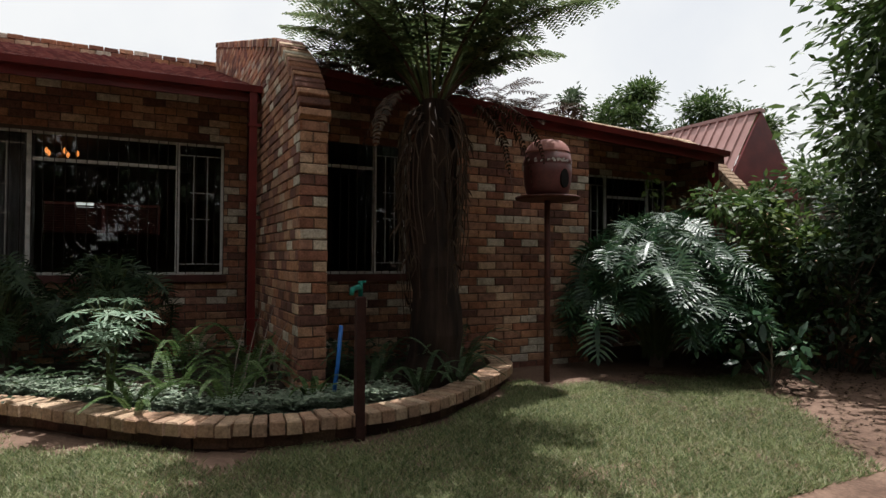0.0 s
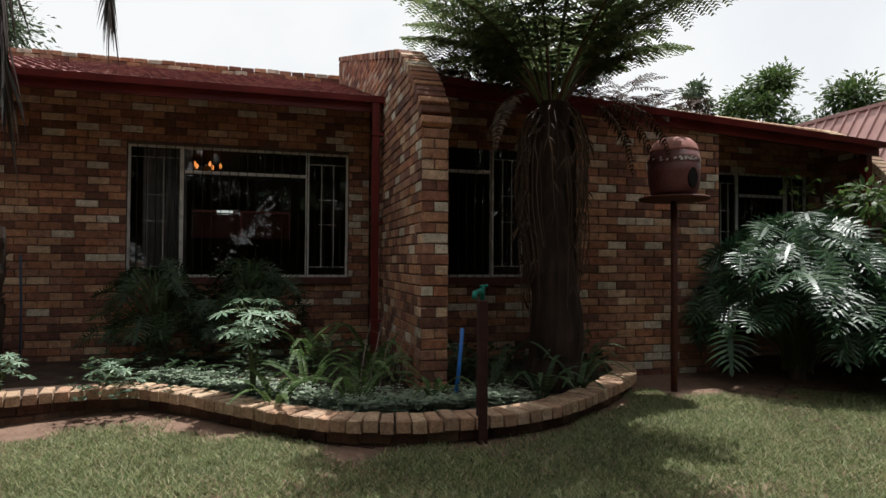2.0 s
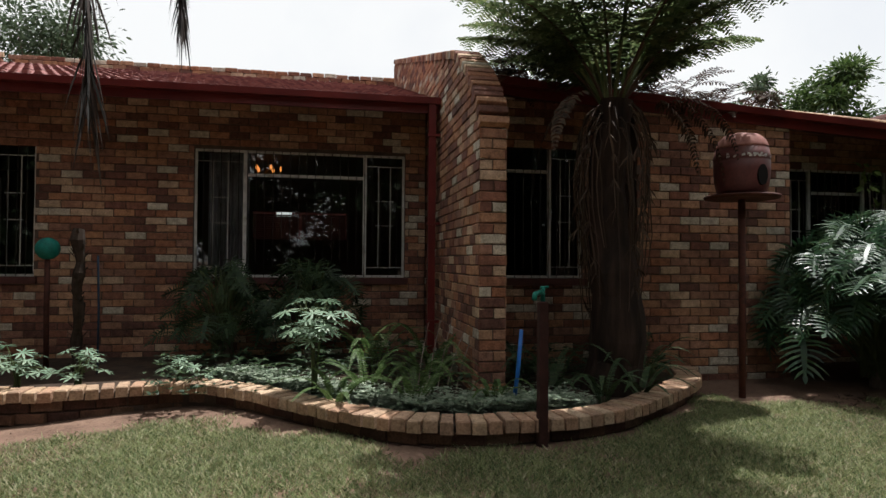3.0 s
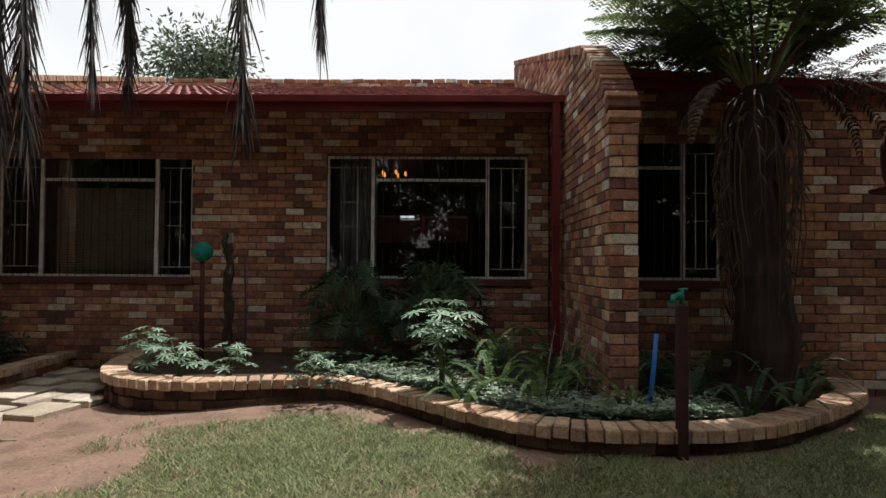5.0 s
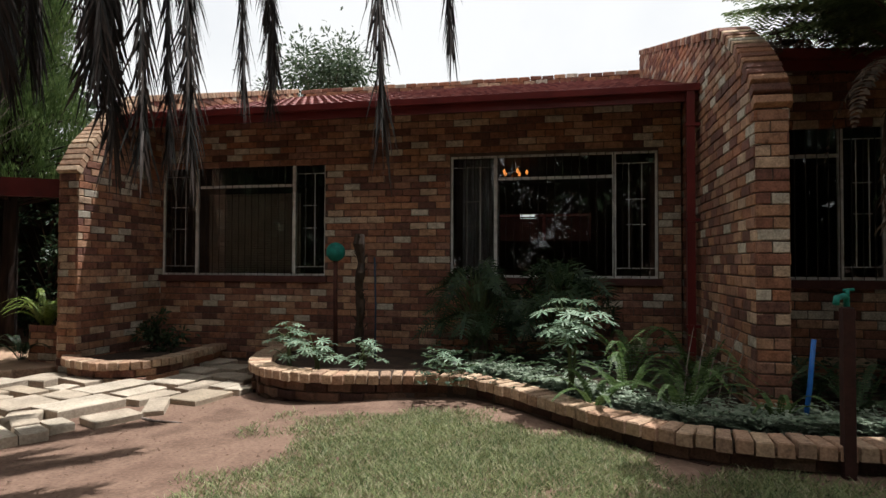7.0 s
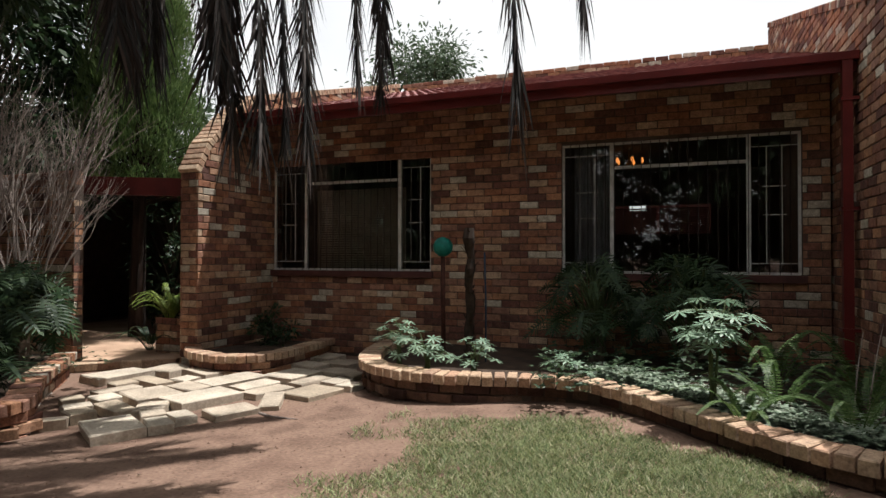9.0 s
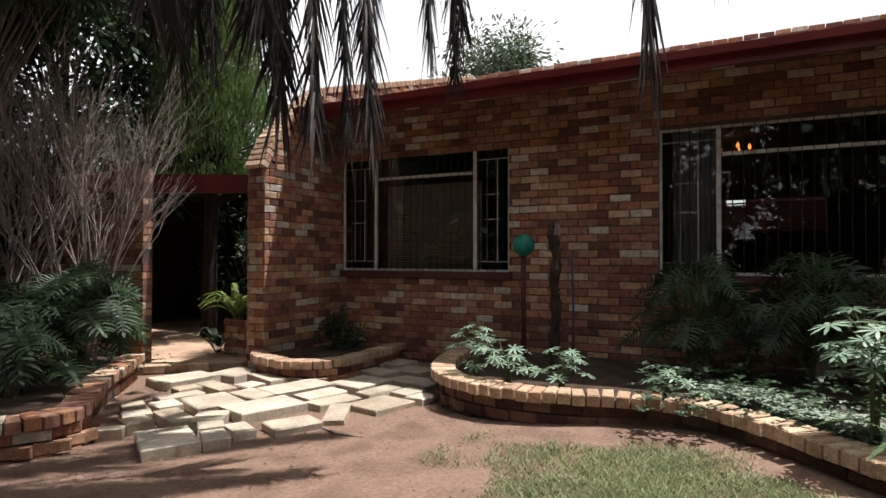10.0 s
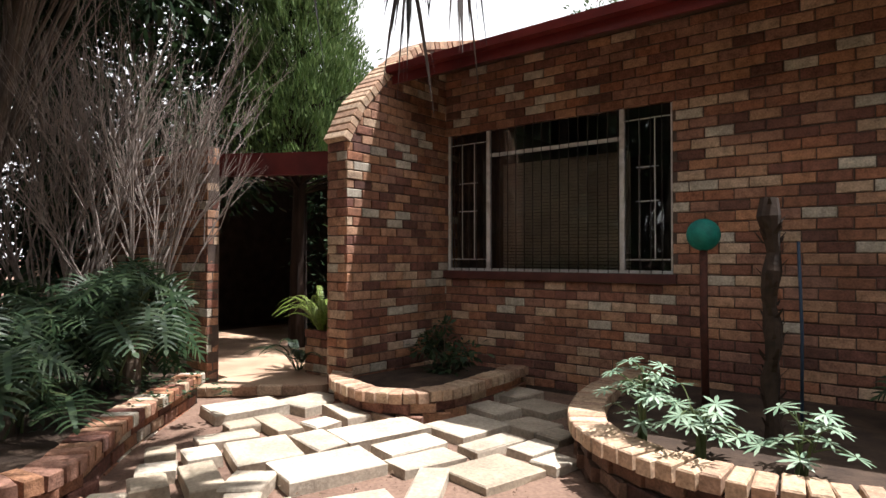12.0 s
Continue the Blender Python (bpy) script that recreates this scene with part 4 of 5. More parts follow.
M_LEAFDARK = mat("dark_hedge_and_shaded_leaf", [(0.02, 0.042, 0.018), (0.032, 0.06, 0.024), (0.045, 0.075, 0.03)], 2, 0.5, 0, "island", 20, trans=0.25)
M_BRIGHT = mat("young_bright_leaf", [(0.11, 0.17, 0.04), (0.16, 0.22, 0.05), (0.08, 0.14, 0.035)], 2, 0.5, 0, "island", 20, trans=0.4)
M_LIME = mat("lime_fern", [(0.20, 0.28, 0.06), (0.27, 0.34, 0.08), (0.16, 0.24, 0.05)], 2, 0.5, 0, "island", 20, trans=0.4)
M_GREY = mat("grey_green_leaf", [(0.075, 0.11, 0.06), (0.10, 0.14, 0.075), (0.055, 0.085, 0.045)], 2, 0.55, 0, "island", 20, trans=0.3)
M_CYP = mat("cypress_green", [(0.075, 0.13, 0.035), (0.11, 0.175, 0.05), (0.15, 0.22, 0.07)], 2, 0.6, 0, "island", 20, trans=0.25)
M_TWIG = mat("dry_grey_twig", [(0.17, 0.13, 0.11), (0.27, 0.22, 0.19), (0.10, 0.075, 0.06)], 9, 0.9, 0.3)
M_STALK = mat("green_stalk", [(0.06, 0.09, 0.03), (0.10, 0.12, 0.05)], 6, 0.6, 0.1)
M_TRUNKFERN = mat("fibrous_fern_trunk", [(0.014, 0.009, 0.007), (0.03, 0.018, 0.013), (0.05, 0.03, 0.022)], 12, 0.95, 0.9, fine=60, stretch=(1, 1, 0.15))
M_LITTER = mat("leaf_litter", [(0.06, 0.036, 0.022), (0.10, 0.06, 0.036), (0.16, 0.105, 0.065)], 4, 0.9, 0, "island", 20)
UP = Vector((0, 0, 1))
R = random.Random(11)


def curve(p0, p1, p2, n):
    p0, p1, p2 = Vector(p0), Vector(p1), Vector(p2)
    return [p0 * (1 - t) ** 2 + p1 * 2 * t * (1 - t) + p2 * t * t for t in [k / n for k in range(n + 1)]]


def frond(leaf, stalk, pts, width, pairs, lw, r0=0.012, lean=0.5, droop=0.4, shape=None, start=0.12, segs=2):
    """A feather-shaped frond along pts: a stalk and pairs of leaflets."""
    n = len(pts) - 1
    stalk.tube(pts, [r0 * (1 - 0.8 * i / n) for i in range(n + 1)], 5)
    for k in range(pairs):
        s = start + (1 - start) * (k + 0.5) / pairs
        i = min(int(s * n), n - 1)
        p = pts[i].lerp(pts[i + 1], s * n - i)
        d = (pts[i + 1] - pts[i]).normalized()
        side = d.cross(UP)
        side = side.normalized() if side.length > 0.05 else Vector((1, 0, 0))
        w = width * (shape(s) if shape else math.sin(math.pi * min(1, 0.12 + 0.88 * s)) ** 0.6)
        for sg in (-1, 1):
            dd = side * sg + d * lean + Vector((R.uniform(-0.12, 0.12), R.uniform(-0.12, 0.12), R.uniform(-0.15, 0.1)))
            leaf.blade(p, dd, side.cross(d) * 1.0, w * R.uniform(0.85, 1.1), lw, droop, segs)


# the tree fern
def tree_fern(x, y, z0, zc):
    t = thing("tree_fern", "tall tree fern with a dark fibrous trunk and feathery crown", "tree fern", at=(x, y, z0))
    g = Geo()
    pts = [(x + 0.05 * math.sin(k * 0.5), y + 0.03 * math.cos(k * 0.7), z0 - 0.1 + (zc - z0 + 0.1) * k / 14) for k in range(15)]
    g.tube(pts, [0.27 - 0.13 * k / 14 + 0.015 * math.sin(k * 2.3) for k in range(15)], 14)
    part("trunk", g, M_TRUNKFERN, t, "dark fibrous trunk")
    # old stalks hanging down the trunk
    g = Geo()
    dead = Geo()
    for k in range(46):
        a = R.uniform(0, 6.28)
        r = R.uniform(0.2, 0.30)
        ln = R.uniform(0.8, 2.0)
        top = Vector((x + 0.12 * math.cos(a), y + 0.12 * math.sin(a), zc - R.uniform(0.0, 0.25)))
        pts = curve(top, top + Vector((math.cos(a) * 0.32, math.sin(a) * 0.32, 0.0)), (x + r * math.cos(a + 0.2), y + r * math.sin(a + 0.2), top.z - ln), 7)
        pts = [p + Vector((R.uniform(-0.015, 0.015), R.uniform(-0.015, 0.015), 0)) for p in pts]
        g.tube(pts, [0.009 - 0.0007 * i for i in range(8)], 5)
        if k % 2:
            for p in pts[3:]:
                for _ in range(4):
                    dead.blade(p, (R.uniform(-1, 1), R.uniform(-1, 1), -1.2), Vector((R.uniform(-1, 1), R.uniform(-1, 1), 0.2)), R.uniform(0.08, 0.2), 0.018, 0.6, 2)
    part("stalk_skirt", g, M_DEADFERN, t, "old brown stalks hanging round the trunk")["kind"] = "stuff"
    # withered fronds that hang beside the crown
    for a, rr, drop in ((-0.35, 0.95, 0.75), (-0.1, 0.8, 0.6), (2.9, 0.7, 0.8), (-0.6, 0.75, 0.9), (3.6, 0.75, 0.5), (-0.25, 1.1, 0.5)):
        c = Vector((x, y, zc - 0.02))
        tip = c + Vector((math.cos(a) * rr, math.sin(a) * rr, -drop))
        frond(dead, g, curve(c, c + Vector((math.cos(a) * rr * 0.9, math.sin(a) * rr * 0.9, 0.25)), tip, 10), 0.16, 26, 0.03, 0.009, 0.2, 1.4, None, 0.35)
    part("withered_foliage", dead, M_DEADFERN, t)["kind"] = "stuff"
    for k in range(27):
        a = 2 * math.pi * k / 27 + R.uniform(-0.1, 0.1)
        tier = k % 3
        ln = R.uniform(1.4, 1.65) * (1.0 + 0.42 * max(0.0, -math.sin(a)) ** 2)
        el = (0.95, 1.12, 1.32)[tier] + R.uniform(-0.1, 0.1)
        c = Vector((x + 0.1 * math.cos(a), y + 0.1 * math.sin(a), zc))
        out = Vector((math.cos(a), math.sin(a), 0))
        mid = c + out * ln * 0.55 * math.cos(el) + UP * ln * 0.62 * math.sin(el)
        tip = c + out * ln * (0.92 if tier < 2 else 0.62) + UP * (ln * 0.52 * math.sin(el) + (0.08, 0.3, 0.5)[tier])
        pts = curve(c, mid, tip, 14)
        st, lf = Geo(), Geo()
        n = len(pts) - 1
        st.tube(pts, [0.016 * (1 - 0.8 * i / n) for i in range(n + 1)], 5)
        pairs = 20
        for q in range(pairs):
            s = 0.2 + 0.8 * (q + 0.5) / pairs
            i = min(int(s * n), n - 1)
            p = pts[i].lerp(pts[i + 1], s * n - i)
            d = (pts[i + 1] - pts[i]).normalized()
            side = d.cross(UP).normalized()
            w = 0.42 * math.sin(math.pi * (0.1 + 0.86 * s)) ** 0.7
            for sg in (-1, 1):
                dd = (side * sg + d * R.uniform(0.3, 0.6) + UP * R.uniform(-0.1, 0.15)).normalized()
                w = w * R.uniform(0.85, 1.1)
                pp = p.copy()
                m = max(4, int(w / 0.032))
                for j in range(m):
                    e = j / m
                    lw = 0.075 * (1 - e) ** 0.6 * min(1, w / 0.3) + 0.012
                    cr = dd.cross(UP).normalized()
                    for s3 in (-1, 1):
                        lf.blade(pp, cr * s3 + dd * R.uniform(0.3, 0.7) - UP * R.uniform(0, 0.4), UP, lw * R.uniform(0.85, 1.15), 0.029, 0.3, 1, (1.0, 0.45))
                    pp = pp + dd * (w / m)
                    dd = (dd + Vector((0, 0, -1.1 / m))).normalized()
        fr = part("frond", st, M_DEADFERN if tier == 0 else M_STALK, t)
        part("foliage", lf, M_TREEFERN, fr)["kind"] = "stuff"
    return t


tree_fern(5.78, -2.62, 0.25, 2.82)


# fern debris along the eave behind the crown
g, g2 = Geo(), Geo()
for k in range(170):
    x = 4.85 + 3.2 * R.random() ** 1.3
    p = Vector((x, R.uniform(-1.97, -1.3), 3.24 - 0.055 * (x - 4.76) + R.uniform(0.0, 0.14)))
    a = R.uniform(0, 6.28)
    tip = p + Vector((math.cos(a) * 0.45, math.sin(a) * 0.2 - 0.1, R.uniform(-0.22, 0.16)))
    frond(g, g2, curve(p, (p + tip) / 2 + UP * 0.12, tip, 6), 0.10, 12, 0.022, 0.005)
litter = thing("fern_debris", "dead fern fronds caught along the roof edge", "fern debris", "stuff", at=(6.0, -1.8, 3.1))
part("fern_leaflets", g, M_DEADFERN, litter)
part("fern_stalks", g2, M_DEADFERN, litter)


# sword ferns
def sword_fern(x, y, z, n, ln, material, label, name="fern", upright=1.15, lw=0.02, group="ferns in the front planter"):
    t = thing(name, label, "fern", "", group, at=(x, y, z))
    for k in range(n):
        a = 2 * math.pi * k / n + R.uniform(-0.3, 0.3)
        l = ln * R.uniform(0.7, 1.15)
        u = upright * R.uniform(0.6, 1.3)
        c = Vector((x, y, z)) + Vector((math.cos(a), math.sin(a), 0)) * 0.03
        mid = c + Vector((math.cos(a) * l * 0.3, math.sin(a) * l * 0.3, l * 0.75 * u))
        tip = c + Vector((math.cos(a) * l * 0.85, math.sin(a) * l * 0.85, l * 0.35 * u))
        lf, st = Geo(), Geo()
        frond(lf, st, curve(c, mid, tip, 9), 0.042 * ln / 0.6 + 0.006, 36, lw * 0.8, 0.005, 0.25, 0.2, lambda s: (1 - s) ** 0.45)
        lf.add(st.v, st.f)
        part("frond", lf, material, t)
    return t


# ferns below the tree fern take the copy with shade in its colour
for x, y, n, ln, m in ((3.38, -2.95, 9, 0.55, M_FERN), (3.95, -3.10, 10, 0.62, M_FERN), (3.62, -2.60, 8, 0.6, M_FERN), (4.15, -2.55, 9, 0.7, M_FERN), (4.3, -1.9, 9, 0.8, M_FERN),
                       (3.75, -1.6, 9, 0.8, M_FERN), (5.15, -2.85, 10, 0.6, M_FERN_SHADED), (5.45, -3.15, 9, 0.5, M_FERN_SHADED), (6.1, -2.55, 11, 0.6, M_FERN_SHADED), (6.35, -2.2, 9, 0.7, M_FERN_SHADED), (5.1, -2.2, 9, 0.6, M_FERN_SHADED), (5.85, -3.0, 8, 0.5, M_FERN_SHADED), (4.55, -3.15, 7, 0.4, M_FERN)):
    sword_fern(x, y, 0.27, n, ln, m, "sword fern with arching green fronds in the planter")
sword_fern(-3.45, -1.0, 0.5, 34, 0.62, M_LIME, "bright yellow-green fern on the low brick box in the gateway", upright=1.25, group="ferns in the gateway")
sword_fern(-3.6, -1.2, 0.12, 12, 0.6, M_LEAFDARK, "dark fern at the foot of the low brick box", upright=1.0, group="ferns in the gateway")


# palmate plants
def palmate(g, st, c, r, tilt_dir, n=8, w=0.21):
    """A hand-shaped leaf: leaflets that fan out from c."""
    nrm = (UP + Vector(tilt_dir) * 0.35).normalized()
    a0 = R.uniform(0, 6.28)
    u = nrm.cross(Vector((math.cos(a0), math.sin(a0), 0.1))).normalized()
    v = nrm.cross(u)
    for k in range(n):
        t = 2 * math.pi * (k + 0.5) / (n + 1.2)
        d = u * math.cos(t) + v * math.sin(t) - UP * 0.04
        g.blade(c, d, nrm, r * (0.75 + 0.35 * abs(math.sin(t / 2))), r * w, 0.25, 3, (0.15, 0.8, 1.0, 0.05))


def palmate_plant(x, y, z, stems, h, leaves, r, label, name="palmate_plant", crown=0.28, material=None):
    t = thing(name, label, "plant", "", "pale palmate plants in the planter", at=(x, y, z))
    st = Geo()
    lf = Geo()
    for s in range(stems):
        a = R.uniform(0, 6.28)
        rr = crown * 0.35 * R.uniform(0.2, 1)
        top = Vector((x + rr * math.cos(a), y + rr * math.sin(a), z + h * R.uniform(0.6, 1.0)))
        st.tube(curve((x + R.uniform(-0.04, 0.04), y + R.uniform(-0.04, 0.04), z - 0.05), (x + rr * 0.4 * math.cos(a), y + rr * 0.4 * math.sin(a), z + h * 0.5), top, 6), [0.012, 0.011, 0.010, 0.009, 0.008, 0.007, 0.006], 6)
        for k in range(leaves):
            b = 2 * math.pi * k / leaves + R.uniform(-0.4, 0.4)
            base = top - UP * R.uniform(0, h * (0.24 if h > 0.6 else 0.4))
            c = base + Vector((math.cos(b), math.sin(b), 0)) * crown * R.uniform(0.45, 1.0) + UP * R.uniform(-0.03, 0.14)
            st.tube(curve(base, (base + c) / 2 + UP * 0.05, c, 4), 0.004, 4)
            palmate(lf, st, c, r * R.uniform(0.8, 1.15), (math.cos(b), math.sin(b), 0))
    part("stem_mass", st, M_STALK, t)["kind"] = "stuff"
    part("foliage", lf, material or M_CASS, t, "pale green hand-shaped leaves")["kind"] = "stuff"
    return t


palmate_plant(3.2, -2.66, 0.27, 5, 0.92, 10, 0.105, "tall pale-green plant with hand-shaped leaves in the planter", crown=0.22)
palmate_plant(0.42, -1.92, 0.27, 4, 0.42, 6, 0.095, "low pale-green plant with hand-shaped leaves behind the coping", crown=0.2)
palmate_plant(0.74, -1.97, 0.27, 4, 0.36, 5, 0.095, "low pale-green plant with hand-shaped leaves behind the coping", crown=0.22)
palmate_plant(1.2, -1.95, 0.27, 3, 0.26, 5, 0.09, "small pale-green plant with hand-shaped leaves behind the coping", crown=0.18)
palmate_plant(1.98, -1.9, 0.27, 2, 0.2, 5, 0.09, "small sparse palmate plant in the shade", crown=0.16)
palmate_plant(2.2, -2.05, 0.25, 2, 0.1, 5, 0.08, "tiny palmate seedling at the coping", crown=0.12)


# deeply cut philodendron leaves
def phil_leaf(g, st, root, tip_c, size, lobes=8):
    """One big lobed leaf on a long stalk; it hangs outward from its joint."""
    root, c = Vector(root), Vector(tip_c)
    out = Vector((c.x - root.x, c.y - root.y, 0))
    out = out.normalized() if out.length > 0.02 else Vector((0, -1, 0))
    st.tube(curve(root, (root + c) / 2 + UP * 0.25 * (c - root).length, c, 5), 0.010, 5)
    d = (out * 0.8 - UP * R.uniform(0.3, 1.5) + Vector((R.uniform(-0.9, 0.9), R.uniform(-0.9, 0.9), 0))).normalized()
    side = d.cross(UP).normalized()
    roll = R.uniform(-0.7, 0.7)
    nrm = side.cross(d)
    side = (side * math.cos(roll) + nrm * math.sin(roll)).normalized()
    nrm = side.cross(d)
    rib = [c + d * size * s - UP * size * 0.18 * s * s for s in np.linspace(0, 1, lobes + 2)]
    for k in range(len(rib) - 1):
        s = k / (len(rib) - 1)
        w = size * 0.62 * math.sin(math.pi * (0.22 + 0.72 * s)) ** 0.8
        g.add([rib[k] - side * w * 0.13, rib[k] + side * w * 0.13, rib[k + 1] + side * w * 0.1, rib[k + 1] - side * w * 0.1], [(0, 1, 2, 3)])
        for sg in (-1, 1):
            dd = side * sg * 1.0 + d * (0.95 * s - 0.1 + R.uniform(-0.12, 0.12) if s > 0.1 else -0.55) + nrm * R.uniform(0.0, 0.25)
            g.blade(rib[k] + side * sg * w * 0.08, dd, nrm, w * R.uniform(0.8, 1.3), size * R.uniform(0.05, 0.082), R.uniform(0.4, 1.1), 3, (0.9, 1.0, 0.75, 0.1))
    g.blade(rib[-1], d, nrm, size * 0.2, size * 0.14, 0.3, 2, (0.9, 0.8, 0.05))


def philodendron(x, y, z, n, rad, h, size, label, material, face=None, spread=3.1):
    t = thing("philodendron", label, "philodendron bush", "", "", at=(x, y, z))
    st, lf = Geo(), Geo()
    for k in range(n):
        a = R.uniform(-spread, spread) + (face if face is not None else 0)
        e = R.uniform(0.02, 1.0) ** 0.8
        el = e * 1.45
        rr = R.uniform(0.82, 1.03)
        c = Vector((x + rad * rr * math.cos(a) * math.cos(el), y + rad * rr * math.sin(a) * math.cos(el), z + 0.28 * h + h * 0.72 * rr * math.sin(el)))
        root = (x + R.uniform(-0.12, 0.12), y + R.uniform(-0.12, 0.12), z + R.uniform(0.05, 0.4) * h)
        phil_leaf(lf, st, root, c, size * R.uniform(0.75, 1.15))
    part("stalk_mass", st, M_STALK, t)["kind"] = "stuff"
    part("foliage", lf, material, t, "large deeply cut glossy leaves")["kind"] = "stuff"
    g = Geo()
    g.tube([(x, y, z - 0.1), (x + 0.03, y, z + 0.25 * h), (x - 0.02, y + 0.02, z + 0.5 * h)], [0.09, 0.08, 0.06], 8)
    part("stem", g, M_BARK, t)
    return t


philodendron(8.8, -2.4, 0.12, 460, 1.08, 1.8, 0.33, "huge glossy dark-green split-leaf philodendron at the lawn edge", M_PHIL)
# the next five use the darker hedge leaf, which paints in their shade
philodendron(2.15, -0.62, 0.25, 70, 0.56, 1.12, 0.24, "split-leaf philodendron below the window, shade in its leaf colour", M_LEAFDARK)
philodendron(3.1, -0.62, 0.25, 70, 0.6, 1.15, 0.25, "split-leaf philodendron under the window sill, shade in its leaf colour", M_LEAFDARK)
philodendron(-3.4, -3.05, 0.2, 60, 0.48, 1.1, 0.34, "split-leaf philodendron beside the gateway, shade in its leaf colour", M_LEAFDARK)
philodendron(-3.75, -3.85, 0.2, 60, 0.75, 0.95, 0.35, "split-leaf philodendron in the side planter, shade in its leaf colour", M_LEAFDARK)
philodendron(-2.75, -4.1, 0.2, 34, 0.5, 0.6, 0.3, "low philodendron at the planter edge, shade in its leaf colour", M_LEAFDARK)


# ground cover, litter and lawn
def scatter_leaves(name, n, spot, size, material, label, category, h=(0.02, 0.12)):
    g = Geo()
    made = 0
    while made < n:
        q = spot()
        if q is None:
            continue
        x, y, z = q
        a = R.uniform(0, 6.28)
        s = size * R.uniform(0.6, 1.3)
        p = Vector((x, y, z + R.uniform(*h)))
        for b in range(3):
            t = a + b * 2.1
            g.blade(p, (math.cos(t), math.sin(t), R.uniform(0.1, 0.7)), UP, s, s * 0.55, 0.8, 2, (0.5, 1.0, 0.1))
        made += 1
    return solo(name, g, material, label, category, "stuff")


COVER_LINE = smooth_line([(x, y, 0) for x, y in PLANTER[8:16]], 10)


def cover_spot():
    p = R.choice(COVER_LINE)
    return (p.x + R.uniform(-0.1, 0.1) + 0.1, p.y + 0.29 + abs(R.gauss(0, 0.24)), 0.26)


scatter_leaves("ground_cover", 4200, cover_spot, 0.045, M_COVER, "silvery green ground cover spilling behind the coping", "ground cover", (0.0, 0.13))
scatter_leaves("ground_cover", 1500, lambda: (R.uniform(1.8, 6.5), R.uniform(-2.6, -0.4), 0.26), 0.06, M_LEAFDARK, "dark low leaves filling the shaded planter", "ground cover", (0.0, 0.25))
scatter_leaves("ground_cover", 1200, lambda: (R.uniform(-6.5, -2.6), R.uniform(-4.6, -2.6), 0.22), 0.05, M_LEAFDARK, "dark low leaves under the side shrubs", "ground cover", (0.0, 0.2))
# litter laid thick and dark here to stand in for the tree's shade
scatter_leaves("leaf_litter", 3000, lambda: (R.uniform(7.3, 13.0), R.uniform(-5.6, -2.7), 0.15), 0.035, M_LITTER, "dry leaf litter, thickened and darkened in place of tree shade", "leaf litter", (0.0, 0.01))
scatter_leaves("leaf_litter", 160, lambda: (R.uniform(-1.6, 2.2), R.uniform(-4.8, -2.4), ground_z(0.3, -3) - 0.02), 0.022, M_LITTER, "scattered dry leaf scraps on the soil", "leaf litter", (0.0, 0.02))


def lawn_weight(x, y):
    """Where the lawn grows: thin towards the soil at its edges."""
    line = -2.95 if x < 3 else -3.0
    for a, b in zip(PLANTER[5:], PLANTER[6:]):
        if a[0] <= x <= b[0]:
            line = a[1] + (b[1] - a[1]) * (x - a[0]) / (b[0] - a[0])
    if x >= 6.9:
        line = -2.85 - 0.16 * (x - 6.9)
    soil = 0.52 * math.exp(-((x - 1.6) / 1.25) ** 2) - 0.04
    e1 = (line - soil - y) / 0.4
    e2 = 0.55 * (x - 0.9 - 0.1 * math.sin(y * 3) - 0.25 * max(0, -3.6 - y)) / 0.35
    e3 = (9.3 - x - 0.85 * max(0.0, -y - 3.4)) / 0.35
    w = min(e1, e2, e3) + 0.9 * noise.noise((x * 2.2, y * 2.2, 1.0))
    return max(0.0, min(1.0, w)) * (0.66 + 0.55 * noise.noise((x * 1.5, y * 1.5, 5.0)) + 0.3 * noise.noise((x * 6, y * 6, 9.0)))


rg = np.random.RandomState(5)
N = 620000
px, py = rg.uniform(0.5, 9.6, N), rg.uniform(-5.6, -2.5, N)
keep = [i for i in range(N) if lawn_weight(px[i], py[i]) > rg.uniform()]
px, py = px[keep], py[keep]
K = len(px)
pz = np.array([ground_z(a, b) for a, b in zip(px, py)]) - 0.004
ang, hh = rg.uniform(0, 6.28, K), rg.uniform(0.014, 0.046, K)
lean = rg.uniform(0.4, 1.9, K) * hh
la = rg.uniform(0, 6.28, K)
w = rg.uniform(0.0028, 0.0055, K)
verts = np.empty((K, 3, 3))
verts[:, 0] = np.stack([px - w * np.cos(ang), py - w * np.sin(ang), pz], 1)
verts[:, 1] = np.stack([px + w * np.cos(ang), py + w * np.sin(ang), pz], 1)
verts[:, 2] = np.stack([px + lean * np.cos(la), py + lean * np.sin(la), pz + hh], 1)
me = bpy.data.meshes.new("lawn")
me.vertices.add(K * 3)
me.vertices.foreach_set("co", verts.reshape(-1))
me.loops.add(K * 3)
me.loops.foreach_set("vertex_index", np.arange(K * 3))
me.polygons.add(K)
me.polygons.foreach_set("loop_start", np.arange(K) * 3)
me.materials.append(M_GRASS)
me.update(calc_edges=True)
tagged(new("lawn", me), "short patchy green lawn with bare edges", "lawn", kind="stuff")


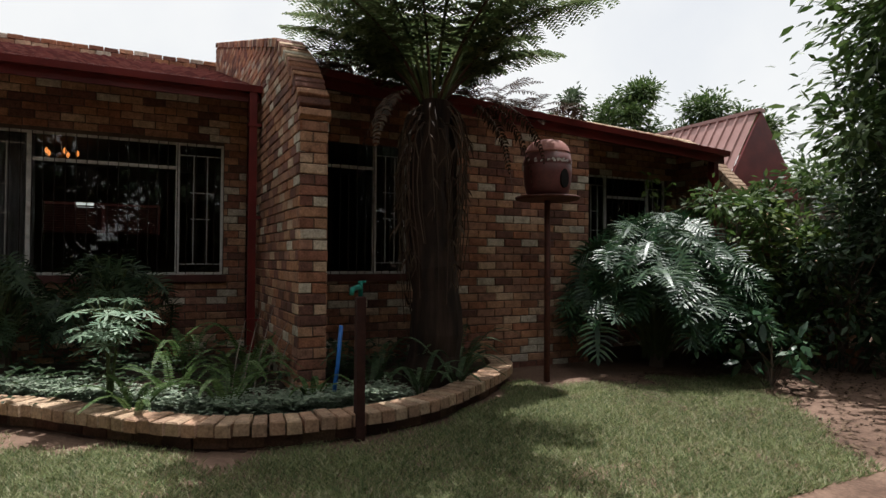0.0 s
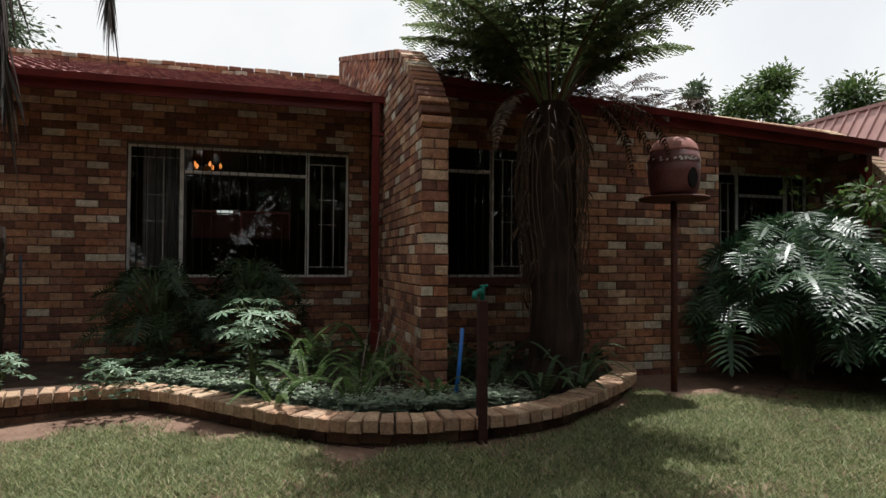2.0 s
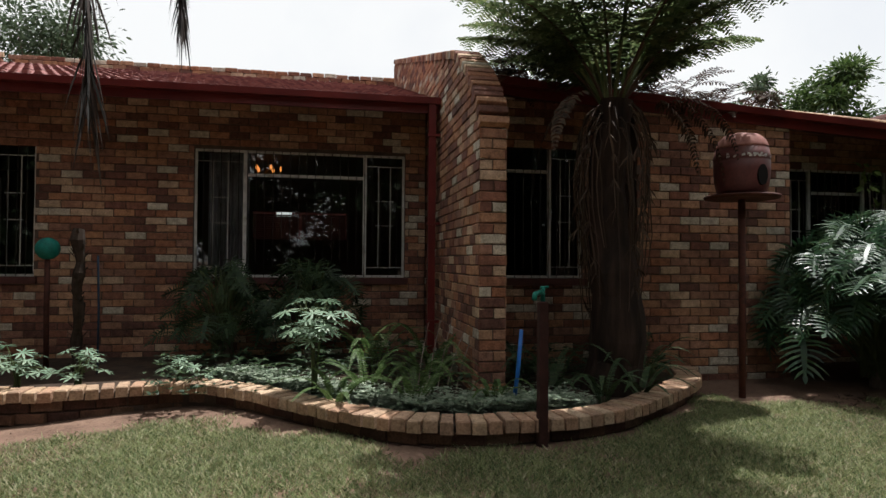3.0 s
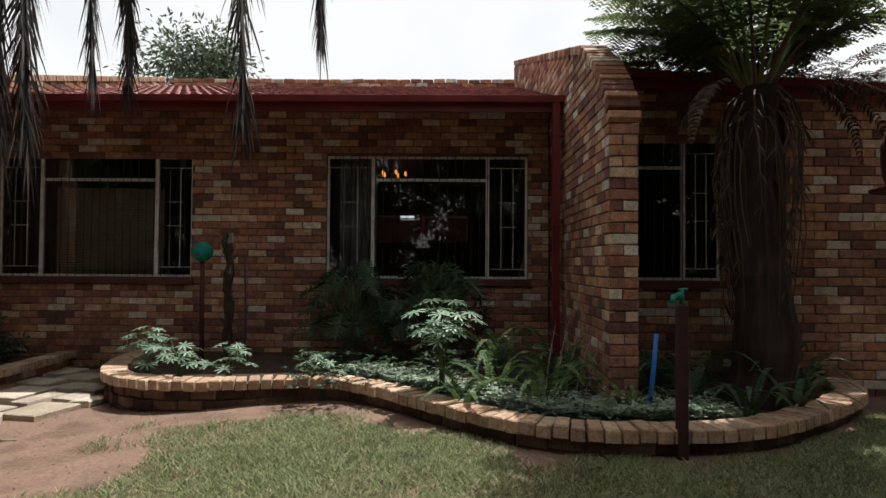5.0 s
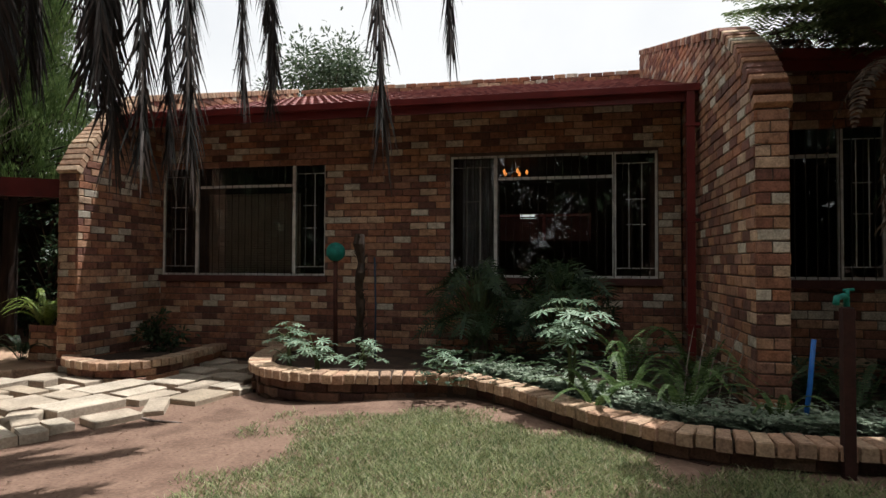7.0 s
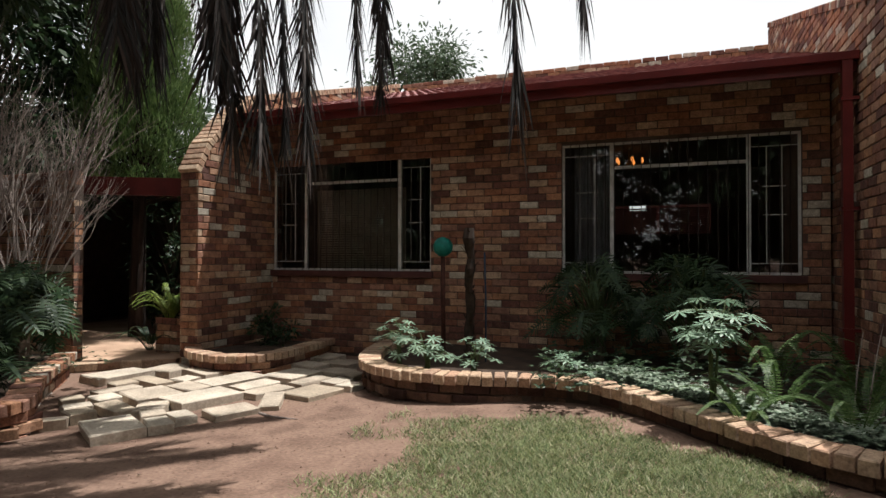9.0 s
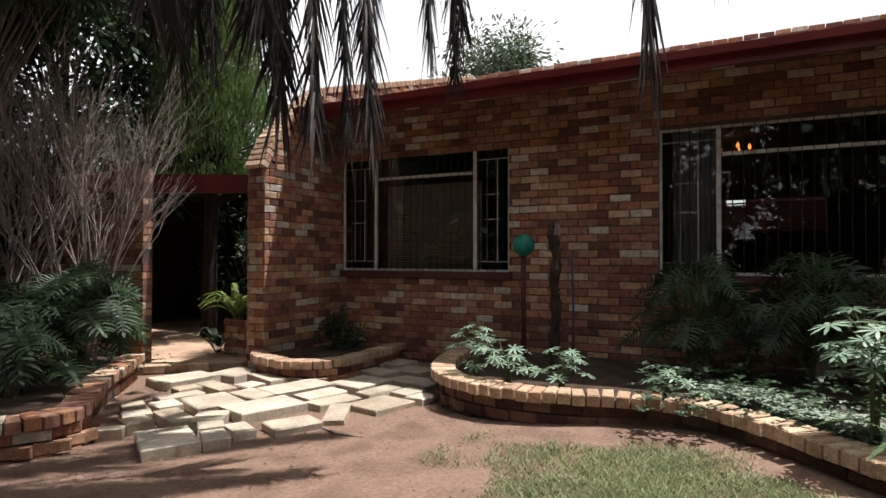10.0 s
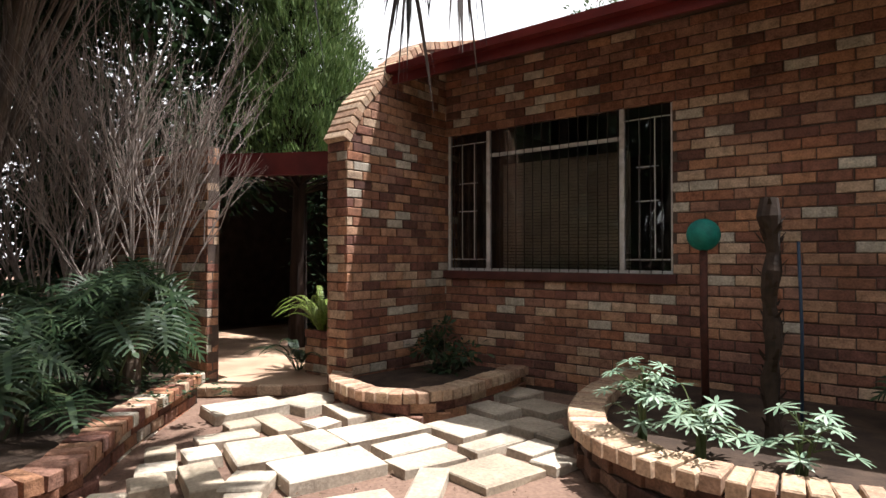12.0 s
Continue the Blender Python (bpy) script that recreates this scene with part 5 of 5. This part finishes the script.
# ---- trees and shrubs ----
def tree(name, x, y, z, h, crown, leaves, size, material, label, category="tree", low=0.35, trunk=0.12, clumps=26, lean=(0, 0), group=""):
    """Tapered trunk, limbs out to clumps, and leaves strewn about each clump."""
    t = thing(name, label, category, "", group, at=(x, y, z))
    wood, lf = Geo(), Geo()
    top = Vector((x + lean[0], y + lean[1], z + h * 0.8))
    spine = curve((x, y, z - 0.2), (x + lean[0] * 0.3, y + lean[1] * 0.3, z + h * 0.4), top, 8)
    wood.tube(spine, [trunk * (1 - 0.8 * k / 8) for k in range(9)], 8)
    per = leaves // clumps
    for k in range(clumps):
        a = R.uniform(0, 6.28)
        f = R.uniform(low, 1.0)
        rr = crown * math.sqrt(max(0.05, 1 - ((f - 0.55) / 0.5) ** 2)) * R.uniform(0.45, 1.0)
        c = Vector((x + lean[0] * f + rr * math.cos(a), y + lean[1] * f + rr * math.sin(a), z + h * f))
        base = spine[min(8, int(max(0.1, f - 0.25) * 8))]
        wood.tube(curve(base, (base + c) / 2 + UP * 0.1 * h * 0.3, c, 4), [trunk * 0.35, trunk * 0.28, trunk * 0.2, trunk * 0.13, trunk * 0.06], 5)
        cs = crown * R.uniform(0.22, 0.42)
        for _ in range(per):
            o = Vector((R.gauss(0, 1), R.gauss(0, 1), R.gauss(0, 0.7))) * cs * 0.5
            d = o.normalized() + Vector((R.uniform(-0.6, 0.6), R.uniform(-0.6, 0.6), R.uniform(-0.6, 0.3)))
            s = size * R.uniform(0.6, 1.3)
            lf.blade(c + o, d, Vector((R.uniform(-1, 1), R.uniform(-1, 1), 1)), s, s * 0.42, 0.5, 2, (0.4, 1.0, 0.1))
    part("trunk", wood, M_BARK, t)
    part("crown", lf, material, t)["kind"] = "stuff"
    return t


# far trees over the roof
tree("tree", -6.6, 15.5, 0, 9.5, 3.0, 20000, 0.19, M_GREY, "grey-green tree behind the house", low=0.45, clumps=34)
tree("tree", 23.0, 13.0, 0, 9.3, 2.3, 20000, 0.2, M_LEAF, "broad green tree beyond the red roof", low=0.45, clumps=36)
tree("tree", 26.0, 10.5, 0, 8.6, 2.3, 19000, 0.2, M_LEAF, "green tree beyond the red roof", low=0.4)
tree("tree", 20.3, 14.0, 0, 8.9, 1.0, 2500, 0.2, M_GREY, "small tree top showing over the roof", low=0.6, clumps=12)
tree("tree", 21.0, 2.0, 0, 5.0, 2.2, 5000, 0.24, M_LEAF, "green tree beyond the outbuilding", low=0.15)
tree("tree", 24.0, -1.5, 0, 5.5, 2.6, 5000, 0.26, M_LEAF, "green tree beyond the garden", low=0.1)
tree("tree", 18.0, -4.0, 0, 5.2, 2.6, 5000, 0.24, M_LEAFDARK, "dark tree at the garden's end", low=0.08)
tree("tree", -12.5, 6.5, 0, 7.0, 2.6, 5000, 0.26, M_GREY, "tree behind the court", low=0.3)
# shrubs along the right border
tree("shrub", 10.0, -2.55, 0.1, 2.35, 0.75, 3200, 0.11, M_LEAF, "leafy green shrub beside the far wing wall", "shrub", 0.1, 0.04, 40)
tree("shrub", 10.25, -2.95, 0.1, 1.9, 0.6, 1300, 0.13, M_BRIGHT, "glossy light-green shrub in the border", "shrub", 0.15, 0.03, 30)
tree("shrub", 9.55, -1.75, 0.1, 2.4, 0.35, 260, 0.10, M_BRIGHT, "slender shrub with bright young leaves", "shrub", 0.45, 0.025, 14)
tree("shrub", 10.6, -3.45, 0.1, 2.0, 0.9, 3600, 0.11, M_LEAFDARK, "dense dark shrub in the border", "shrub", 0.05, 0.05, 40)
tree("shrub", 11.6, -4.3, 0.1, 2.6, 1.1, 4200, 0.12, M_LEAFDARK, "dense dark shrub in the border", "shrub", 0.05, 0.05, 40)
tree("shrub", 10.9, -5.3, 0.1, 2.2, 0.8, 3000, 0.12, M_LEAFDARK, "dark shrub under the tree", "shrub", 0.05, 0.05, 30)
tree("shrub", 12.6, -2.6, 0.1, 3.0, 1.2, 4200, 0.12, M_LEAF, "tall green shrub behind the border", "shrub", 0.1, 0.06, 36)
tree("shrub", 8.95, -3.75, 0.12, 0.75, 0.35, 160, 0.15, M_PHIL, "low broad-leaved shrub at the lawn edge", "shrub", 0.2, 0.02, 10)
tree("tree", 12.0, -4.9, 0.1, 6.0, 2.1, 22000, 0.16, M_LEAF, "leafy tree overhanging the lawn", low=0.42, clumps=70, trunk=0.16)
tree("tree", 11.6, -3.9, 0.1, 3.9, 1.2, 12000, 0.11, M_LEAFDARK, "dense dark young tree in the border", low=0.2, clumps=50, trunk=0.1)
# a spray of bright leaves close to the lawn
sap = thing("sapling", "thin sapling with large yellow-green leaves", "sapling", at=(7.0, -6.1, 0.1))
g = Geo()
g.tube([(7.0, -6.1, 0.0), (7.02, -6.1, 0.9), (6.98, -6.08, 1.85)], [0.014, 0.011, 0.006], 6)
part("stem", g, M_STALK, sap)
for k in range(5):
    g = Geo()
    g.blade((6.99, -6.09, 1.55 + 0.07 * k), (-0.9 + 0.25 * (k % 3), 0.7 - 0.5 * (k % 2), 0.25), UP, 0.3, 0.10, 0.5, 5, (0.3, 0.9, 1.0, 0.6, 0.05))
    part("leaf", g, M_BRIGHT, sap)

# unseen trees added behind and beside the walker; they close the garden and block sky light
for k, (x, y, h) in enumerate(((-7.0, -8.0, 6.5), (-5.0, -12.0, 7.5), (-0.5, -14.0, 7.0), (4.0, -13.0, 7.8), (8.5, -13.5, 7.0), (12.5, -11.0, 7.5), (15.0, -7.5, 6.5))):
    tree("tree", x, y, 0, h, 2.9, 9000, 0.42, M_LEAFDARK, "unseen dense tree added along the boundary to block sky light", low=0.12, clumps=40, trunk=0.2, group="boundary trees")


# the conifer by the gate
def conifer(x, y, z, h, rad, n, label):
    t = thing("conifer", label, "conifer", at=(x, y, z))
    g, lf = Geo(), Geo()
    g.tube([(x - 0.05, y, z - 0.1), (x - 0.03, y, z + 1.2), (x, y, z + 2.2), (x, y, z + h * 0.8)], [0.13, 0.11, 0.09, 0.03], 8)
    for k in range(n):
        f = R.uniform(0.30, 1.0) ** 0.9
        rr = rad * (1.1 - f) ** 0.5 * R.uniform(0.5, 1.05)
        a = R.uniform(0, 6.28)
        c = Vector((x + rr * math.cos(a), y + rr * math.sin(a), z + h * f))
        if k % 5 == 0:
            b = Vector((x, y, c.z - 0.3))
            g.tube([b, (b + c) / 2, c], [0.02, 0.014, 0.006], 5)
        ax = Vector((math.cos(a) * 0.35, math.sin(a) * 0.35, 1)).normalized()
        for _ in range(34):
            o = Vector((R.gauss(0, 0.05), R.gauss(0, 0.05), R.uniform(-0.16, 0.16)))
            d = ax + Vector((R.uniform(-0.5, 0.5), R.uniform(-0.5, 0.5), R.uniform(-0.1, 0.4)))
            lf.blade(c + o, d, Vector((R.uniform(-1, 1), R.uniform(-1, 1), 0.3)), R.uniform(0.05, 0.11), 0.018, -0.2, 1, (1.0, 0.3))
    part("trunk", g, M_TRUNKFERN, t)
    part("crown", lf, M_CYP, t, "upright sprays of bright green scale leaves")["kind"] = "stuff"


conifer(-5.0, -0.1, 0.1, 7.0, 1.15, 2000, "tall cypress with bright green sprays by the gateway")


# bare dry shrub in front of the gate wall
def dry_shrub(x, y, z, h, stems, label):
    t = thing("dry_shrub", label, "shrub", at=(x, y, z))

    def grow(g, p, d, ln, r, depth):
        q = p + d * ln
        mid = (p + q) / 2 + Vector((R.uniform(-1, 1), R.uniform(-1, 1), R.uniform(-1, 1))) * ln * 0.06
        g.tube([p, mid, q], [r, r * 0.85, r * 0.68], 4 if depth else 6)
        if depth >= 4:
            return
        for _ in range(3 if depth < 3 else 4):
            nd = (d + Vector((R.uniform(-0.45, 0.45), R.uniform(-0.45, 0.45), R.uniform(0.0, 0.4)))).normalized()
            grow(g, q if R.random() < 0.6 else mid, nd, ln * R.uniform(0.62, 0.88), r * 0.58, depth + 1)
    for k in range(stems):
        a = 2 * math.pi * k / stems + R.uniform(-0.3, 0.3)
        g = Geo()
        grow(g, Vector((x + 0.08 * math.cos(a), y + 0.08 * math.sin(a), z)), Vector((math.cos(a) * 0.22, math.sin(a) * 0.22, 1)).normalized(), h * 0.32, 0.019, 0)
        part("stem", g, M_TWIG, t, "grey leafless branching stem")


dry_shrub(-3.95, -2.75, 0.2, 3.4, 9, "tall leafless grey shrub against the brick garden wall")
dry_shrub(-5.0, -3.1, 0.2, 3.5, 9, "tall leafless grey shrub against the brick garden wall")
tree("tree", -7.2, -1.1, 0.1, 6.6, 2.0, 26000, 0.15, M_LEAFDARK, "dark tree behind the brick garden wall", "tree", 0.22, 0.1, 60)
tree("tree", -5.2, -3.7, 0.1, 6.6, 1.5, 26000, 0.12, M_LEAFDARK, "dense dark leaning tree over the side planter", low=0.6, clumps=60, trunk=0.07, lean=(0.7, 0.4))
tree("tree", -7.6, -3.3, 0.1, 6.8, 2.1, 26000, 0.15, M_LEAFDARK, "dark leafy tree at the garden's side", "tree", 0.1, 0.1, 64)
tree("shrub", -1.95, -0.75, 0.18, 0.55, 0.3, 700, 0.07, M_LEAFDARK, "small dark shrub in the corner planter", "shrub", 0.1, 0.015, 14)
tree("shrub", -4.0, 0.4, 0.1, 2.4, 0.6, 2600, 0.08, M_LEAFDARK, "dark shrub in the court beyond the gateway", "shrub", 0.1, 0.04, 30)
tree("shrub", -5.2, 0.8, 0.1, 2.6, 0.7, 2000, 0.09, M_LEAFDARK, "dark shrub in the court beyond the gateway", "shrub", 0.1, 0.04, 24)


# ---- the palm whose dry fronds hang over the path ----
PALM = Vector((-1.55, -5.2, 0.1))
palm = thing("palm_tree", "tall palm with drooping dry brown fronds", "palm", at=PALM)
g = Geo()
g.tube([PALM + Vector((0.03 * math.sin(k), 0.03 * math.cos(k * 1.3), -0.1 + k * 0.4)) for k in range(14)], [0.26 + 0.02 * (k % 2) for k in range(14)], 12)
part("trunk", g, M_BARK, palm)
HEARTWOOD = PALM + Vector((0, 0, 5.2))


def palm_frond(tip, rise=0.9, wide=0.54, pairs=560):
    tip = Vector(tip)
    flat = Vector((tip.x - PALM.x, tip.y - PALM.y, 0))
    c0 = HEARTWOOD + flat.normalized() * 0.15
    knee = Vector((PALM.x + flat.x * 0.92, PALM.y + flat.y * 0.92, HEARTWOOD.z - 0.2))
    first = curve(c0, c0 + flat * 0.45 + UP * rise, knee, 10)
    last = curve(knee, knee + flat * 0.06 - UP * 0.35, tip, 10)
    lf, st = Geo(), Geo()
    pts = first + last[1:]
    n = len(pts) - 1
    st.tube(pts, [0.028 * (1 - 0.85 * i / n) for i in range(n + 1)], 5)
    for k in range(pairs):
        s = 0.25 + 0.75 * (k + 0.5) / pairs
        i = min(int(s * n), n - 1)
        p = pts[i].lerp(pts[i + 1], s * n - i)
        d = (pts[i + 1] - pts[i]).normalized()
        side = d.cross(UP)
        if side.length < 0.35:
            side = Vector((-flat.y, flat.x, 0))
        side = side.normalized()
        for sg in (-1, 1):
            a = R.uniform(-0.5, 0.5)
            dd = d * 1.0 + (side * sg + side.cross(d) * a) * R.uniform(0.25, 0.85) - UP * 0.3
            lf.blade(p, dd, side.cross(d) + side * R.uniform(-0.8, 0.8), wide * R.uniform(0.6, 1.05) * (1.0 - 0.3 * s), 0.014, 0.7, 3, (0.7, 1.0, 0.7, 0.05))
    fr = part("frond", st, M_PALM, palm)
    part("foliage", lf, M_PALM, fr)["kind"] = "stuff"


for tip in ((2.35, -4.95, 2.0), (2.5, -4.1, 2.72), (0.5, -2.5, 2.85), (1.0, -4.4, 1.97), (0.95, -4.75, 1.95), (0.9, -5.0, 2.3), (0.4, -5.15, 2.45), (0.2, -4.9, 2.5),
            (1.1, -4.0, 2.5), (0.85, -5.0, 2.3), (0.3, -4.3, 2.45), (0.0, -3.9, 2.7), (0.9, -3.2, 2.9), (1.05, -4.5, 2.1), (0.85, -4.85, 2.0), (0.7, -4.2, 2.05),
            (0.3, -5.05, 2.6), (-0.1, -4.6, 2.5), (0.15, -4.7, 2.55), (-0.2, -4.3, 2.6)):
    palm_frond(tip)
for k in range(14):
    a = 2 * math.pi * k / 14 + 0.2
    if -0.3 < a < 1.3:
        continue
    palm_frond(PALM + Vector((math.cos(a) * 2.6, math.sin(a) * 2.6, 3.6)), 1.4, pairs=46)
# extra fronds above the view, added to shade the soil and side planter
for k in range(31):
    a = -0.9 + 0.12 * k
    palm_frond(PALM + Vector((math.cos(a) * (2.5 + 0.3 * (k % 3)), math.sin(a) * (2.5 + 0.3 * (k % 3)), 4.7 + 0.3 * (k % 2))), 1.5, wide=0.7, pairs=90 if a < 1.1 else 210)


# clods and pebbles on the bare soil
g = Geo()
for k in range(2600):
    x, y = R.uniform(-2.8, 3.2), R.uniform(-5.2, -2.0)
    if lawn_weight(x, y) > 0.4:
        continue
    r = R.uniform(0.003, 0.011) * (1.6 if R.random() < 0.06 else 1.0)
    z = ground_z(x, y)
    p = Vector((x, y, z))
    vs = [p + Vector((math.cos(t) * r * R.uniform(0.7, 1.2), math.sin(t) * r * R.uniform(0.7, 1.2), -0.002)) for t in (0.3, 1.5, 2.8, 4.0, 5.2)]
    vs.append(p + Vector((R.uniform(-0.3, 0.3) * r, R.uniform(-0.3, 0.3) * r, r * R.uniform(0.5, 0.9))))
    g.add(vs, [(i, (i + 1) % 5, 5) for i in range(5)])
solo("soil_clods", g, M_SOIL, "small clods and pebbles on bare soil", "pebbles", "stuff")
stick = Geo()
stick.tube([(-0.45, -3.0, 0.02), (-0.2, -3.12, 0.035), (0.05, -3.1, 0.03)], [0.012, 0.01, 0.006], 6)
solo("dry_stick", stick, M_TWIG, "short dry stick lying on the soil", "stick")

# dry reeds leaning on the middle wing
for k in range(5):
    g = Geo()
    x = 4.02 + 0.09 * k
    g.tube(curve((x, -2.75 + 0.05 * k, 0.25), (x + 0.05, -2.6, 0.6), (x + 0.16 + 0.03 * k, -2.35, 0.85 + 0.07 * (k % 3)), 6), [0.006, 0.006, 0.005, 0.005, 0.004, 0.003, 0.002], 5)
    solo("dry_reed", g, M_TWIG, "thin dry reed leaning beside the brick wing", "reed", group="dry reeds by the wing wall")
